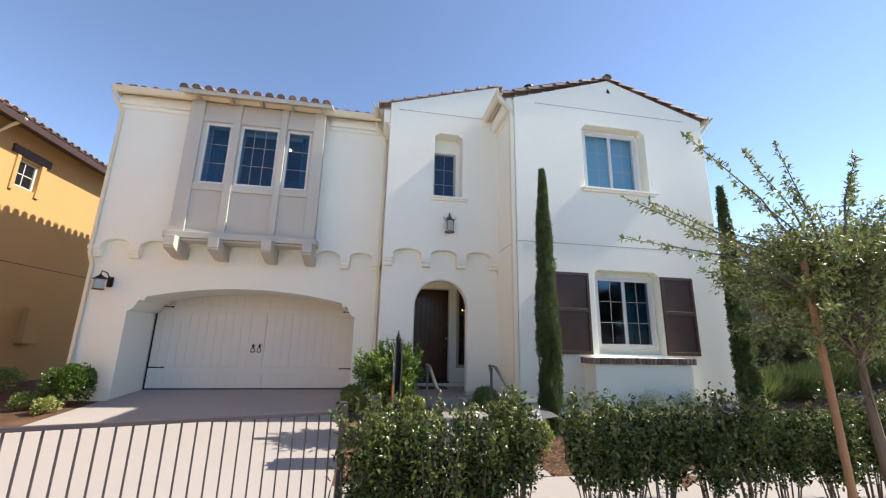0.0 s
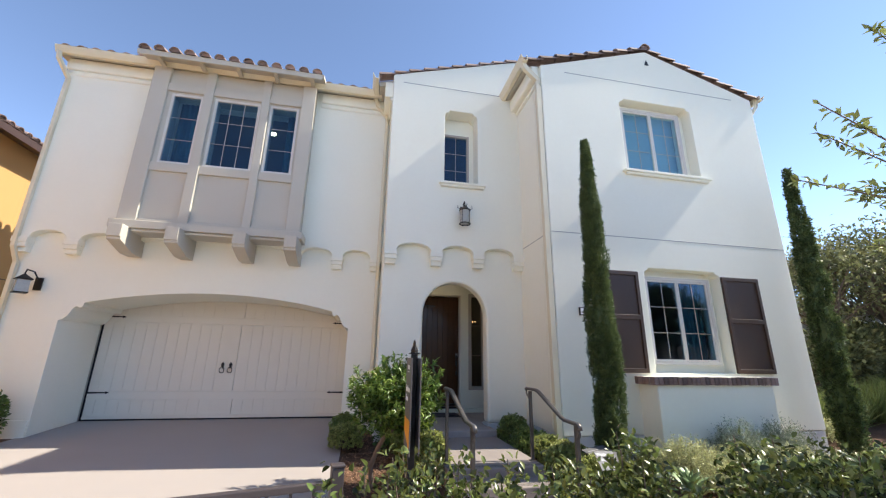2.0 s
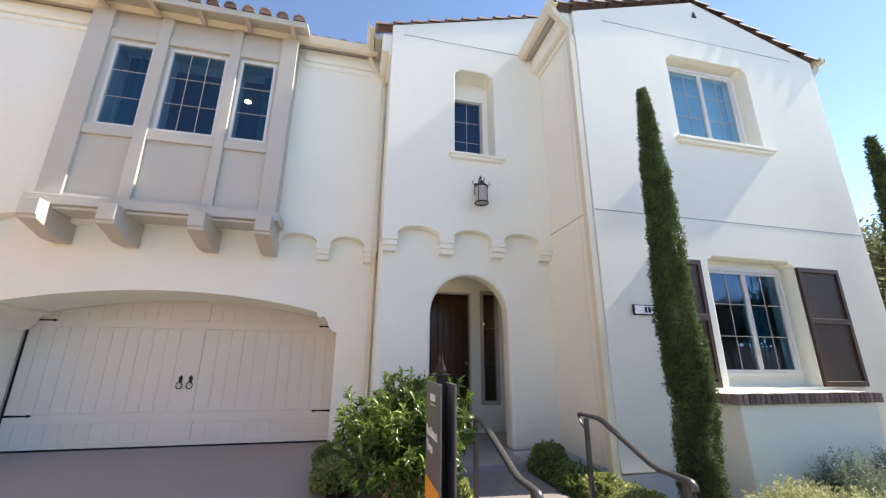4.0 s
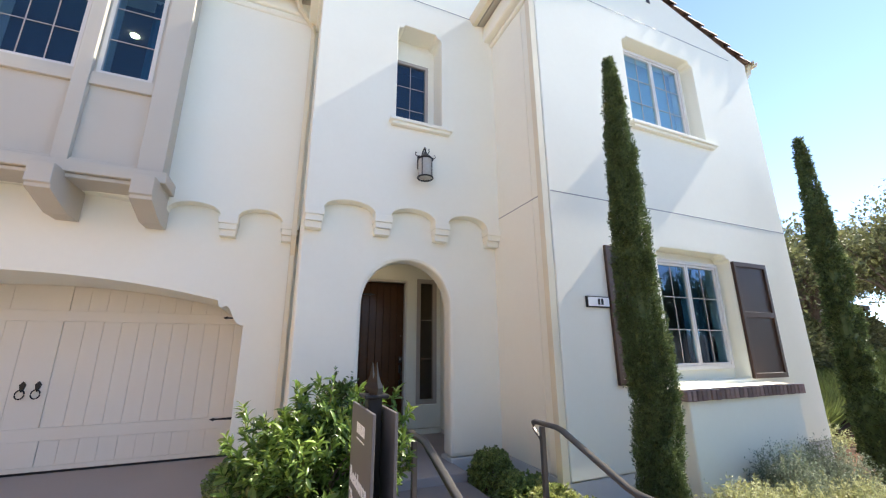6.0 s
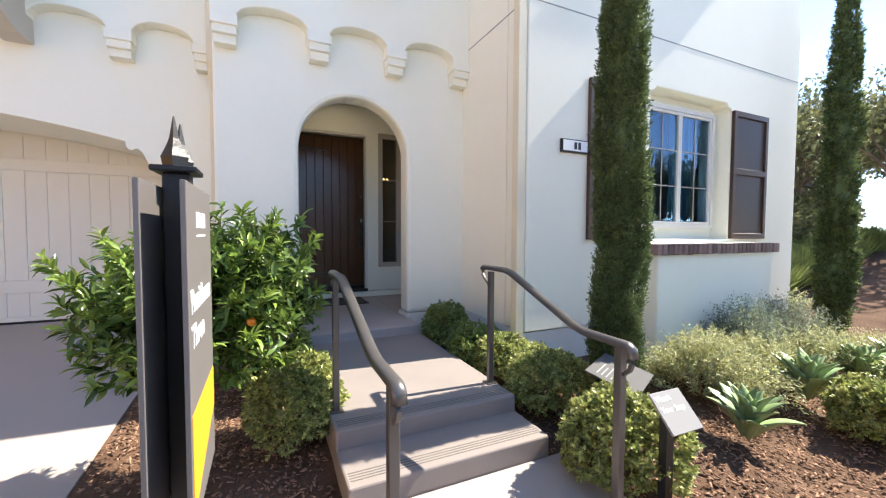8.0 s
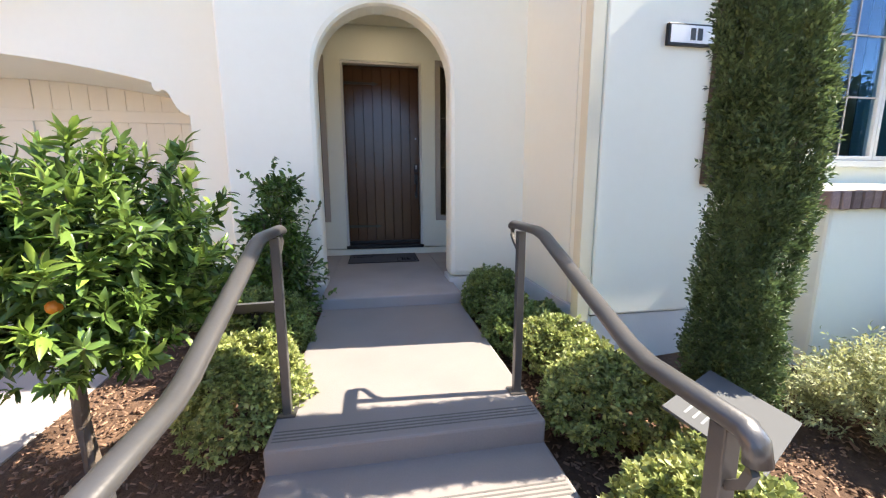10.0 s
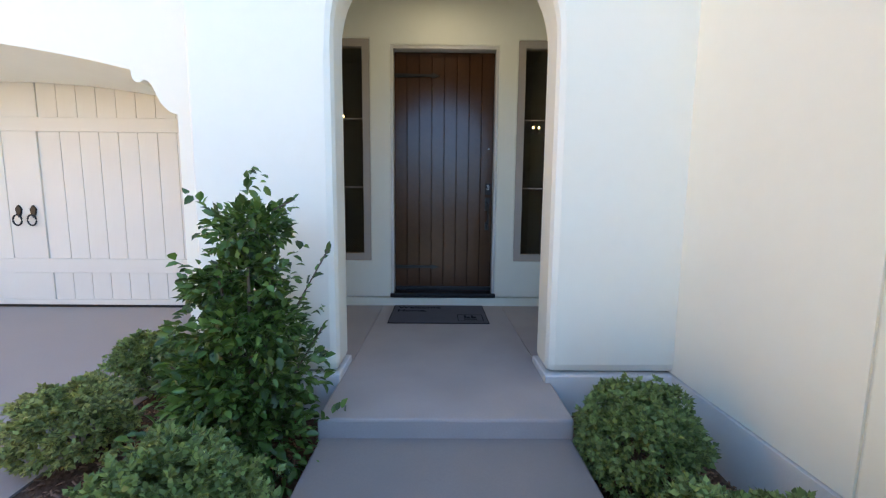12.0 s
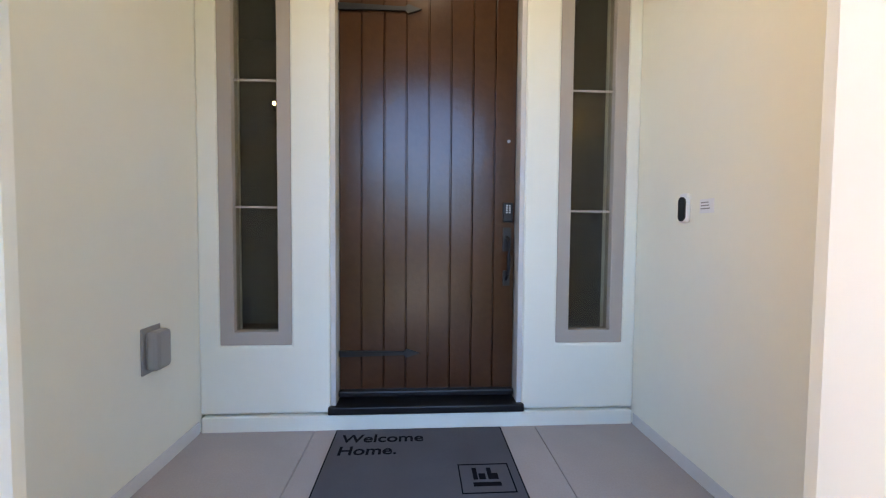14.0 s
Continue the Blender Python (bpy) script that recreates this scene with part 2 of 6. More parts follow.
def rod(points, radius, sides=8, bm=None, radii=None, square=False):
    """A bar along a line of points."""
    bm = bm or bmesh.new()
    pts = [Vector(p) for p in points]
    rings = []
    for i, p in enumerate(pts):
        a = pts[max(i - 1, 0)]
        b = pts[min(i + 1, len(pts) - 1)]
        d = (b - a).normalized()
        side = d.cross(Vector((0, 0, 1)))
        side = side.normalized() if side.length > 0.05 else Vector((1, 0, 0))
        up = side.cross(d).normalized()
        r = radii[i] if radii else radius
        ring = []
        for k in range(4 if square else sides):
            n = 4 if square else sides
            ang = 2 * math.pi * (k + (0.5 if square else 0)) / n
            ring.append(bm.verts.new(p + (side * math.cos(ang) + up * math.sin(ang)) * r * (1.414 if square else 1)))
        rings.append(ring)
    for a, b in zip(rings, rings[1:]):
        for k in range(len(a)):
            bm.faces.new((a[k], a[(k + 1) % len(a)], b[(k + 1) % len(a)], b[k]))
    bm.faces.new(rings[0][::-1]), bm.faces.new(rings[-1])
    return bm


def lathe(profile, centre, sides=16, bm=None):
    bm = bm or bmesh.new()
    rings = [[bm.verts.new((centre[0] + r * math.cos(2 * math.pi * k / sides), centre[1] + r * math.sin(2 * math.pi * k / sides), centre[2] + z))
              for k in range(sides)] for r, z in profile]
    for a, b in zip(rings, rings[1:]):
        for k in range(sides):
            bm.faces.new((a[k], a[(k + 1) % sides], b[(k + 1) % sides], b[k]))
    bm.faces.new(rings[0][::-1]), bm.faces.new(rings[-1])
    return bm


def arc(cx, cz, r, a0, a1, n):
    return [(cx + r * math.cos(radians(a0 + (a1 - a0) * i / n)), cz + r * math.sin(radians(a0 + (a1 - a0) * i / n))) for i in range(n + 1)]


def quick_mesh(name, verts, faces):
    """A mesh from numpy arrays: verts (n, 3), faces (m, k)."""
    me = bpy.data.meshes.new(name)
    m, k = faces.shape
    me.vertices.add(len(verts)), me.loops.add(m * k), me.polygons.add(m)
    me.vertices.foreach_set("co", verts.astype(np.float32).ravel())
    me.loops.foreach_set("vertex_index", faces.astype(np.int32).ravel())
    me.polygons.foreach_set("loop_start", np.arange(0, m * k, k, dtype=np.int32))
    me.update(calc_edges=True)
    return me


def writing(text, size, mat, parent, m, name="lettering", depth=0.0015):
    cu = bpy.data.curves.new(name, "FONT")
    cu.body, cu.size, cu.extrude, cu.offset = text, size, depth, size * 0.018
    cu.materials.append(mat)
    ob = new(name, cu)
    ob.parent = parent
    ob.matrix_basis = m
    return ob


def ground_z(y):
    return 0.25 + 0.055 * (min(max(y, 3.5), 10.8) - 3.5)

# ---- ground ----
def sheet(x0, x1, ys, lift, thick, name, mat, cuts=1):
    """A slab that follows the slope of the ground."""
    bm = bmesh.new()
    rows = []
    for y in ys:
        z = ground_z(y) + lift
        rows.append([bm.verts.new((x, y, zz)) for zz in (z, z - thick) for x in (x0, x1)])
    for a, b in zip(rows, rows[1:]):
        for i, j in ((0, 1), (1, 3), (3, 2), (2, 0)):
            bm.faces.new((a[i], a[j], b[j], b[i]))
    for r in (rows[0], rows[-1]):
        bm.faces.new((r[0], r[1], r[3], r[2]))
    return linked(name, bm, mat)


def ground_sheet():
    xs = np.concatenate([[-1500, -300, -80, -30], np.arange(-12, 14.1, 0.25), [20, 40, 90, 300, 1500]])
    ys = np.concatenate([[-1500, -300, -80, -30, -12, -6], np.arange(-2, 12.1, 0.25), [14, 18, 30, 60, 120, 300, 1500]])
    verts = []
    for y in ys:
        for x in xs:
            z = ground_z(y)
            if -10 < x < 12 and 3.9 < y < 12 and not -5.3 < x < 0.1:
                z += 0.05 * noise.noise((x * 1.3, y * 1.3, 0)) + 0.035 * noise.noise((x * 5, y * 5, 4))
            if x > 9 and y > 6:
                z += min(1.0, (x - 9) * 0.1)
            if y < -30:
                z += min(9.0, (-30 - y) * 0.12)
            verts.append((x, y, z - 0.01))
    w = len(xs)
    faces = [(j * w + i, j * w + i + 1, (j + 1) * w + i + 1, (j + 1) * w + i) for j in range(len(ys) - 1) for i in range(w - 1)]
    me = quick_mesh("ground", np.array(verts), np.array(faces))
    me.materials.append(SOIL)
    return tagged(new("ground", me), "brown bark mulch and soil of the planting beds", "ground", kind="structure")


ground_sheet()
tagged(sheet(-4.95, 0.02, (-0.6, 3.5, 5.8, 5.815, 8.1, 8.115, 10.86), 0.0, 0.2, "driveway", CONCRETE), "pale grey broom-finished concrete driveway", "driveway", kind="structure")
tagged(sheet(-40, -4.97, (0.9, 3.3), 0.02, 0.2, "pavement", BOUNCE_PAVING), "pale concrete pavement along the street", "pavement", kind="structure")
tagged(sheet(0.04, 40, (0.9, 3.3), 0.02, 0.2, "pavement", BOUNCE_PAVING), "pale concrete pavement along the street", "pavement", kind="structure")
# The road is not seen; its pale colour brightens the house front.
tagged(sheet(-60, 60, (-9.0, -0.65), 0.005, 0.2, "road", BOUNCE_PAVING), "unseen street, made pale to bounce light onto the house", "road", kind="structure")
tagged(sheet(1.15, 2.62, (5.02, 6.26), 0.02, 0.2, "walkway", CONCRETE), "pale concrete walkway to the steps", "walkway", kind="structure")
tagged(sheet(0.035, 9.0, (4.02, 5.0), 0.02, 0.2, "walkway", CONCRETE), "pale concrete path behind the hedge", "walkway", kind="structure")

PX0, PX1 = 1.28, 2.485


def steps():
    """Two shallow concrete steps, the landing and the porch floor."""
    st = thing("front_steps", "shallow mauve-grey concrete steps and landing to the porch", "steps", kind="structure")
    bm = box(PX0, PX1, 6.27, 6.66, 0.2, 0.545)
    part("tread", bm, STEP, st, bevel=0.012)
    bm = box(PX0, PX1, 6.62, 8.42, 0.2, 0.655)
    part("landing", bm, STEP, st, bevel=0.012)
    for z, y in ((0.655, 6.62), (0.545, 6.27)):
        for k in range(4):
            part("groove", box(PX0 + 0.02, PX1 - 0.02, y + 0.05 + k * 0.022, y + 0.058 + k * 0.022, z - 0.002, z + 0.0012), GRIME, st)
    bm = box(PX0 - 0.01, PX1 + 0.01, 8.40, 9.098, 0.2, 0.750)
    part("porch_edge", bm, PORCH_LIFTED, st, bevel=0.012)
    for x0, x1 in ((0.66, 1.280), (1.283, 2.480), (2.483, 3.07)):
        part("porch_slab", box(x0, x1, 9.10, 10.60, 0.3, 0.742), PORCH_LIFTED, st, bevel=0.004)


steps()

# ---- house ----
house = thing("house", "two-storey cream stucco house with clay tile roof", "house")
Z0 = 0.835     # bottom of the stucco by the garage
ZE = 0.80      # and on the entry and right fronts


def reveal_frame(parent, x0, x1, y, z0, z1, w, depth, mat, name="frame"):
    part(name, slab([(x0, z0), (x1, z0), (x1, z1), (x0, z1)], y, y + depth, [[(x0 + w, z0 + w), (x1 - w, z0 + w), (x1 - w, z1 - w), (x0 + w, z1 - w)]]), mat, parent, bevel=0.004)


def window(name, x0, x1, z0, z1, y, cols, rows, label, leaves=1, frame_mat=FRAME, w=0.05, glass=None):
    """A window unit: outer frame, leaves, panes and thin bars."""
    win = new(name)
    win.parent = house
    win["label"] = label
    reveal_frame(win, x0, x1, y, z0, z1, w, 0.08, frame_mat)
    each = (x1 - x0 - 2 * w) / leaves
    for i in range(leaves):
        a = x0 + w + i * each
        if leaves > 1:
            reveal_frame(win, a + 0.002, a + each - 0.002, y + 0.012, z0 + w + 0.002, z1 - w - 0.002, 0.032, 0.05, frame_mat, "sash")
        s = 0.032 if leaves > 1 else 0.0
        gx0, gx1, gz0, gz1 = a + s, a + each - s, z0 + w + s, z1 - w - s
        pane = part("pane", box(gx0, gx1, y + 0.035, y + 0.041, gz0, gz1), glass or GLASS, win)
        pane.visible_shadow = False
        for c in range(1, cols):
            x = gx0 + (gx1 - gx0) * c / cols
            part("glazing_bar", box(x - 0.0055, x + 0.0055, y + 0.028, y + 0.034, gz0, gz1), TAUPE, win)
        for r in range(1, rows):
            z = gz0 + (gz1 - gz0) * r / rows
            part("glazing_bar", box(gx0, gx1, y + 0.0265, y + 0.0325, z - 0.0055, z + 0.0055), TAUPE, win)
    return win


def head(x0, x1, z0, z1, step=0.11):
    """An opening with small stepped corners at its head."""
    return [(x0, z0), (x1, z0), (x1, z1 - step), (x1 - 0.02, z1 - step * 0.55), (x1 - 0.07, z1 - step * 0.45), (x1 - 0.10, z1),
            (x0 + 0.10, z1), (x0 + 0.07, z1 - step * 0.45), (x0 + 0.02, z1 - step * 0.55), (x0, z1 - step)]


# garage front, lower: flat arch over the door
GX0, GX1, GZ = -4.84, -0.065, 0.66
gc, gr = (GX0 + GX1) / 2, 9.0
half = (GX1 - GX0) / 2 - 0.318
crown = [(gc + gr * math.sin(a), 2.95 - gr + gr * math.cos(a)) for a in np.linspace(math.asin(half / gr), -math.asin(half / gr), 24)]
side_r = [(GX1 - a, 2.40 + b) for a, b in ((0, 0), (0.04, 0.012), (0.072, 0.032), (0.115, 0.08), (0.145, 0.138), (0.17, 0.198), (0.195, 0.23), (0.218, 0.24), (0.235, 0.236), (0.255, 0.222), (0.28, 0.223), (0.302, 0.24), (0.314, 0.268))]
side_l = [(GX0 + GX1 - x, z) for x, z in side_r][::-1]
lower = [(-5.72, 0.62), (GX0, 0.62)] + [(GX0, 2.40)] + [(x, z) for x, z in side_l[::-1]][1:] + crown[::-1] + side_r[::-1] + [(GX1, 0.62), (0.5, 0.62), (0.5, 3.92), (-5.72, 3.92)]
part("garage_wall", slab(lower, 9.58, 10.72), STUCCO, house, bevel=0.008)
part("footing", slab([(-5.745, 0.3), (GX0 - 0.012, 0.3), (GX0 - 0.012, Z0), (-5.745, Z0)], 9.555, 10.3), STUCCO, house, bevel=0.01)
part("footing", slab([(GX1 + 0.012, 0.3), (0.49, 0.3), (0.49, Z0), (GX1 + 0.012, Z0)], 9.555, 10.3), STUCCO, house, bevel=0.01)


def scallops(x0, x1, feet, z, rise, z_top_l, z_top_r):
    """Outline of an upper wall whose lower edge is a row of small arches that stand on the feet."""
    pts = []
    fw = 0.10
    spans = []
    prev = x0
    for f in feet:
        spans.append((prev, f - fw))
        prev = f + fw
    spans.append((prev, x1))
    for a, b in spans:
        if b - a > 0.25:
            c, h = (a + b) / 2, (b - a) / 2
            pts += [(c - h * math.cos(t), z + rise * math.sin(t) ** 0.8) for t in np.linspace(0, math.pi, 13)]
        else:
            pts += [(a, z), (b, z)]
    out = []
    for p in pts:
        if not out or abs(p[0] - out[-1][0]) + abs(p[1] - out[-1][1]) > 1e-4:
            out.append(p)
    return out + [(x1, z_top_r), (x0, z_top_l)]


def corbel(x, y_front, y_back, z):
    bm = box(x - 0.115, x + 0.115, y_front - 0.035, y_back, z - 0.08, z + 0.014)
    box(x - 0.102, x + 0.102, y_front - 0.012, y_back, z - 0.155, z - 0.075, bm)
    box(x - 0.095, x + 0.095, y_front + 0.03, y_back, z - 0.235, z - 0.15, bm)
    part("corbel", bm, STUCCO, house, bevel=0.008)


garage_feet = [-5.62, -4.86, -0.37, 0.37]
up = scallops(-5.72, 0.5, [-5.62, -4.86, -4.04, -1.16, -0.37, 0.37], 3.755, 0.17, 7.5, 7.5)
part("upper_garage_wall", slab(up, 9.43, 9.84, [[(-3.80, 5.15), (-1.30, 5.15), (-1.30, 6.85), (-3.80, 6.85)]]), STUCCO, house, bevel=0.012)
for f in garage_feet:
    corbel(f, 9.43, 9.60, 3.76)
# moulded frieze below the eave
for y, z0, z1 in ((9.40, 7.05, 7.16), (9.37, 7.16, 7.40)):
    for x0, x1 in ((-5.75, -4.13), (-1.0, 0.5)):
        part("frieze", box(x0, x1, y, 9.485, z0, z1), STUCCO, house, bevel=0.03)

# garage door
gd = new("garage_door")
gd.parent = house
gd["label"] = "off-white plank garage door with black strap hinges"
GDY = 10.76
part("backing", box(GX0 - 0.1, GX1 + 0.1, GDY + 0.010, GDY + 0.07, 0.66, 3.1), GARAGE, gd)
part("seal", box(GX0, GX1, GDY - 0.005, GDY + 0.06, 0.64, 0.675), BLACK, gd)
part("seal", box(GX0 + 0.002, GX0 + 0.035, GDY - 0.005, GDY + 0.03, 0.675, 2.5), BLACK, gd)
for z0, z1 in ((1.02, 1.17), (2.48, 2.62), (0.675, 0.73)):
    part("rail", box(GX0 + 0.037, GX1, GDY - 0.012, GDY + 0.03, z0, z1), GARAGE, gd, bevel=0.004)
part("stile", box(gc - 0.20, gc + 0.20, GDY - 0.0095, GDY + 0.03, 0.73, 1.02), GARAGE, gd, bevel=0.004)
part("stile", box(gc - 0.17, gc + 0.17, GDY - 0.0095, GDY + 0.03, 1.17, 2.48), GARAGE, gd, bevel=0.004)
part("stile", box(gc - 0.20, gc + 0.20, GDY - 0.0095, GDY + 0.03, 2.62, 3.05), GARAGE, gd, bevel=0.004)
pw = (2.39 - 0.2) / 11
for s in (-1, 1):
    for k in range(11):
        a = 0.20 + k * pw
        for z0, z1 in ((0.73, 1.02), (1.17, 2.48), (2.62, 3.05)):
            x0, x1 = sorted((gc + s * a, gc + s * (a + pw)))
            part("plank", box(x0 + 0.0025, x1 - 0.0025, GDY + 0.002, GDY + 0.0095, z0, z1), GARAGE, gd, bevel=0.003)


def strap(x, y, z, length, s, parent):
    bm = slab([(x, z - 0.018), (x + s * length * 0.8, z - 0.010), (x + s * length * 0.84, z - 0.024), (x + s * length, z), (x + s * length * 0.84, z + 0.024), (x + s * length * 0.8, z + 0.010), (x, z + 0.018)], y - 0.012, y)
    part("hinge_strap", bm, BLACK, parent)


for z in (1.145, 2.575):
    strap(GX0 + 0.04, GDY - 0.012, z, 0.36, 1, gd)
    strap(GX1 - 0.01, GDY - 0.012, z, 0.36, -1, gd)
for s in (-1, 1):
    x = gc + s * 0.075
    bm = slab([(x - 0.02, 1.64), (x, 1.60), (x + 0.02, 1.64), (x + 0.03, 1.69), (x, 1.73), (x - 0.03, 1.69)], GDY - 0.03, GDY - 0.01)
    rod([(x + 0.045 * math.cos(a), GDY - 0.045, 1.575 + 0.055 * math.sin(a)) for a in np.linspace(math.pi / 2, math.pi * 2.5, 15)], 0.008, 6, bm)
    part("ring_pull", bm, BLACK, gd)

# bay window above the garage
BX0, BX1, BY = -4.10, -1.07, 9.10
bay = new("bay_window")
bay.parent = house
bay["label"] = "beige timber-panelled bay window on corbels"
part("bay_body", slab([(BX0 + 0.02, 4.02), (BX1 - 0.02, 4.02), (BX1 - 0.02, 7.3), (BX0 + 0.02, 7.3)], BY + 0.06, 9.47,
     [[(-3.72, 5.27), (-3.16, 5.27), (-3.16, 6.76), (-3.72, 6.76)], [(-2.95, 5.27), (-2.11, 5.27), (-2.11, 6.76), (-2.95, 6.76)], [(-1.92, 5.27), (-1.37, 5.27), (-1.37, 6.76), (-1.92, 6.76)]]), BEIGE, bay)
for x0, x1, y in ((BX0, -3.80, BY), (-3.15, -2.98, BY - 0.01), (-2.09, -1.94, BY - 0.01), (-1.33, BX1, BY)):
    part("bay_post", box(x0, x1, y, BY + 0.10, 4.05, 7.3), BEIGE, bay, bevel=0.008)
for x0, x1 in ((-3.80, -3.15), (-2.98, -2.09), (-1.94, -1.33)):
    part("bay_rail", box(x0, x1, BY + 0.012, BY + 0.08, 5.10, 5.265), BEIGE, bay, bevel=0.008)
    part("bay_rail", box(x0, x1, BY + 0.012, BY + 0.08, 6.80, 6.96), BEIGE, bay, bevel=0.008)
    part("bay_rail", box(x0, x1, BY + 0.012, BY + 0.08, 4.05, 4.16), BEIGE, bay, bevel=0.008)
part("bay_beam", box(BX0 - 0.05, BX1 + 0.07, BY - 0.10, 9.47, 3.95, 4.09), BEIGE, bay, bevel=0.01)
part("bay_beam", box(BX0 - 0.02, BX1 + 0.02, BY - 0.05, 9.46, 3.90, 3.945), BEIGE, bay, bevel=0.01)
for x in (-3.92, -3.07, -2.01, -1.16):
    bm = slab([(8.83, 3.96), (8.83, 3.74), (8.86, 3.73), (8.86, 3.69), (9.30, 3.55), (9.575, 3.55), (9.575, 3.96)], x - 0.105, x + 0.105, axis="x")
    part("bay_bracket", bm, BEIGE, bay, bevel=0.008)
for i, (x0, x1, c) in enumerate(((-3.72, -3.16, 1), (-2.95, -2.11, 3), (-1.92, -1.37, 1))):
    window("window", x0, x1, 5.27, 6.76, BY + 0.05, c, 3, "fixed bay window with white bars", w=0.045)

# entry front
ex0, ex1 = 0.5, 3.25
AX0, AX1, SPR = 1.270, 2.468, 2.65
ar = (AX1 - AX0) / 2
door_arch = arc((AX0 + AX1) / 2, SPR, ar, 180, 0, 26)
low = [(ex0, ZE), (AX0, ZE)] + door_arch + [(AX1, ZE), (ex1, ZE), (ex1, 3.95), (ex0, 3.95)]
part("entry_wall", slab(low, 8.80, 9.07), STUCCO, house, bevel=0.045)
for x0, x1 in ((ex0 + 0.012, AX0 + 0.01), (AX1 - 0.01, ex1)):
    part("footing", box(x0, x1, 8.785, 9.10, 0.3, ZE - 0.008), FOOTING, house, bevel=0.008)
part("entry_side_wall", box(ex0, ex0 + 0.2, 9.12, 9.6, 0.3, 7.5), STUCCO, house)
rise = lambda x: 7.50 + (x - 0.32) * 0.302
up = scallops(ex0, ex1, [0.62, 1.47, 2.29, 3.10], 3.76, 0.17, rise(ex0), rise(ex1))
NX0, NX1, NZ0, NZ1 = 1.595, 2.29, 5.22, 6.87
part("upper_entry_wall", slab(up, 8.65, 9.12, [head(NX0, NX1, NZ0, NZ1, 0.12)]), STUCCO, house, bevel=0.012)
for f in (0.62, 1.47, 2.29, 3.10):
    corbel(f, 8.65, 8.81, 3.765)
window("window", NX0 + 0.02, NX1 - 0.10, NZ0, 6.5, 8.97, 2, 3, "narrow stair window with taupe frame", frame_mat=TAUPE)
part("niche_back", box(NX0 - 0.05, NX1 + 0.05, 8.985, 9.08, 6.502, NZ1 + 0.05), STUCCO, house)
part("niche_back", box(NX1 - 0.098, NX1 + 0.05, 8.985, 9.08, NZ0 - 0.05, 6.5), STUCCO, house)
bm = box(NX0 - 0.10, NX1 + 0.14, 8.55, 8.96, NZ0 - 0.055, NZ0 - 0.004)
box(NX0 - 0.07, NX1 + 0.11, 8.58, 8.70, NZ0 - 0.10, NZ0 - 0.05, bm)
part("sill", bm, STUCCO, house, bevel=0.012)
part("control_joint", box(ex0 + 0.2, ex1 - 0.05, 8.647, 8.655, 7.39, 7.402), GREY, house)

# porch room
part("porch_wall", box(0.515, 0.68, 9.072, 10.66, 0.3, 3.715), STUCCO, house)
part("porch_wall", box(3.05, 3.24, 9.072, 10.66, 0.3, 3.715), STUCCO, house)
part("porch_ceiling", box(0.52, 3.235, 9.074, 10.9, 3.72, 3.9), STUCCO, house)
DX0, DX1, DZ0, DZ1 = 1.36, 2.41, 0.825, 3.285
SZ0, SZ1 = 1.203, 3.34
dw = [(0.68, 0.832), (DX0, 0.832), (DX0, DZ1), (DX1, DZ1), (DX1, 0.832), (3.05, 0.832), (3.05, 3.72), (0.68, 3.72)]
part("door_wall", slab(dw, 10.545, 10.82, [[(0.785, SZ0), (1.158, SZ0), (1.158, SZ1), (0.785, SZ1)], [(2.598, SZ0), (2.978, SZ0), (2.978, SZ1), (2.598, SZ1)]]), STUCCO, house, bevel=0.012)
part("footing", box(0.69, 3.04, 10.535, 10.80, 0.5, 0.822), STUCCO, house, bevel=0.006)
for x0, x1 in ((0.785, 1.158), (2.598, 2.978)):
    w = window("window", x0, x1, SZ0, SZ1, 10.553, 1, 3, "tall narrow sidelight with taupe frame", frame_mat=TAUPE, w=0.072, glass=CLEAR)
for a, b in ((9.14, 10.53),):
    part("base_reveal", box(0.681, 0.686, a, b, 0.742, 0.805), FOOTING, house)
    part("base_reveal", box(3.044, 3.049, a, b, 0.742, 0.805), FOOTING, house)

# front door
fd = new("front_door")
fd.parent = house
fd["label"] = "dark brown plank front door with black hinge straps"
FY = 10.645
part("door_casing", slab([(DX0, DZ0), (DX0 + 0.028, DZ0), (DX0 + 0.028, DZ1 - 0.03), (DX1 - 0.028, DZ1 - 0.03), (DX1 - 0.028, DZ0), (DX1, DZ0), (DX1, DZ1), (DX0, DZ1)], 10.556, 10.75), FRAME, fd, "cream door casing", bevel=0.004)
part("threshold", box(DX0 - 0.01, DX1 + 0.01, 10.525, 10.75, 0.826, 0.868), BLACK, fd, "black metal threshold", bevel=0.006)
part("weather_bar", box(DX0 + 0.03, DX1 - 0.03, 10.602, 10.66, 0.888, 0.925), BLACK, fd, bevel=0.01)
part("door_leaf", box(DX0 + 0.029, DX1 - 0.029, FY + 0.012, FY + 0.06, 0.870, DZ1 - 0.031), DOOR, fd)
n = 8
x0 = DX0 + 0.031
pw = (DX1 - 0.031 - x0) / n
for k in range(n):
    part("plank", box(x0 + k * pw + 0.003, x0 + (k + 1) * pw - 0.003, FY - 0.010, FY + 0.012, 0.90, DZ1 - 0.034), DOOR, fd, bevel=0.004)
for z in (1.13, 3.03):
    strap(DX0 + 0.03, FY - 0.012, z, 0.45, 1, fd)
bm = box(2.305, 2.36, FY - 0.035, FY - 0.012, 1.875, 1.985)
part("keypad_lock", bm, BLACK, fd, "black keypad deadbolt", bevel=0.008)
for r in range(4):
    for c in range(2):
        part("key_button", box(2.320 + c * 0.016, 2.329 + c * 0.016, FY - 0.038, FY - 0.034, 1.925 + r * 0.013, 1.932 + r * 0.013), WHITE, fd)
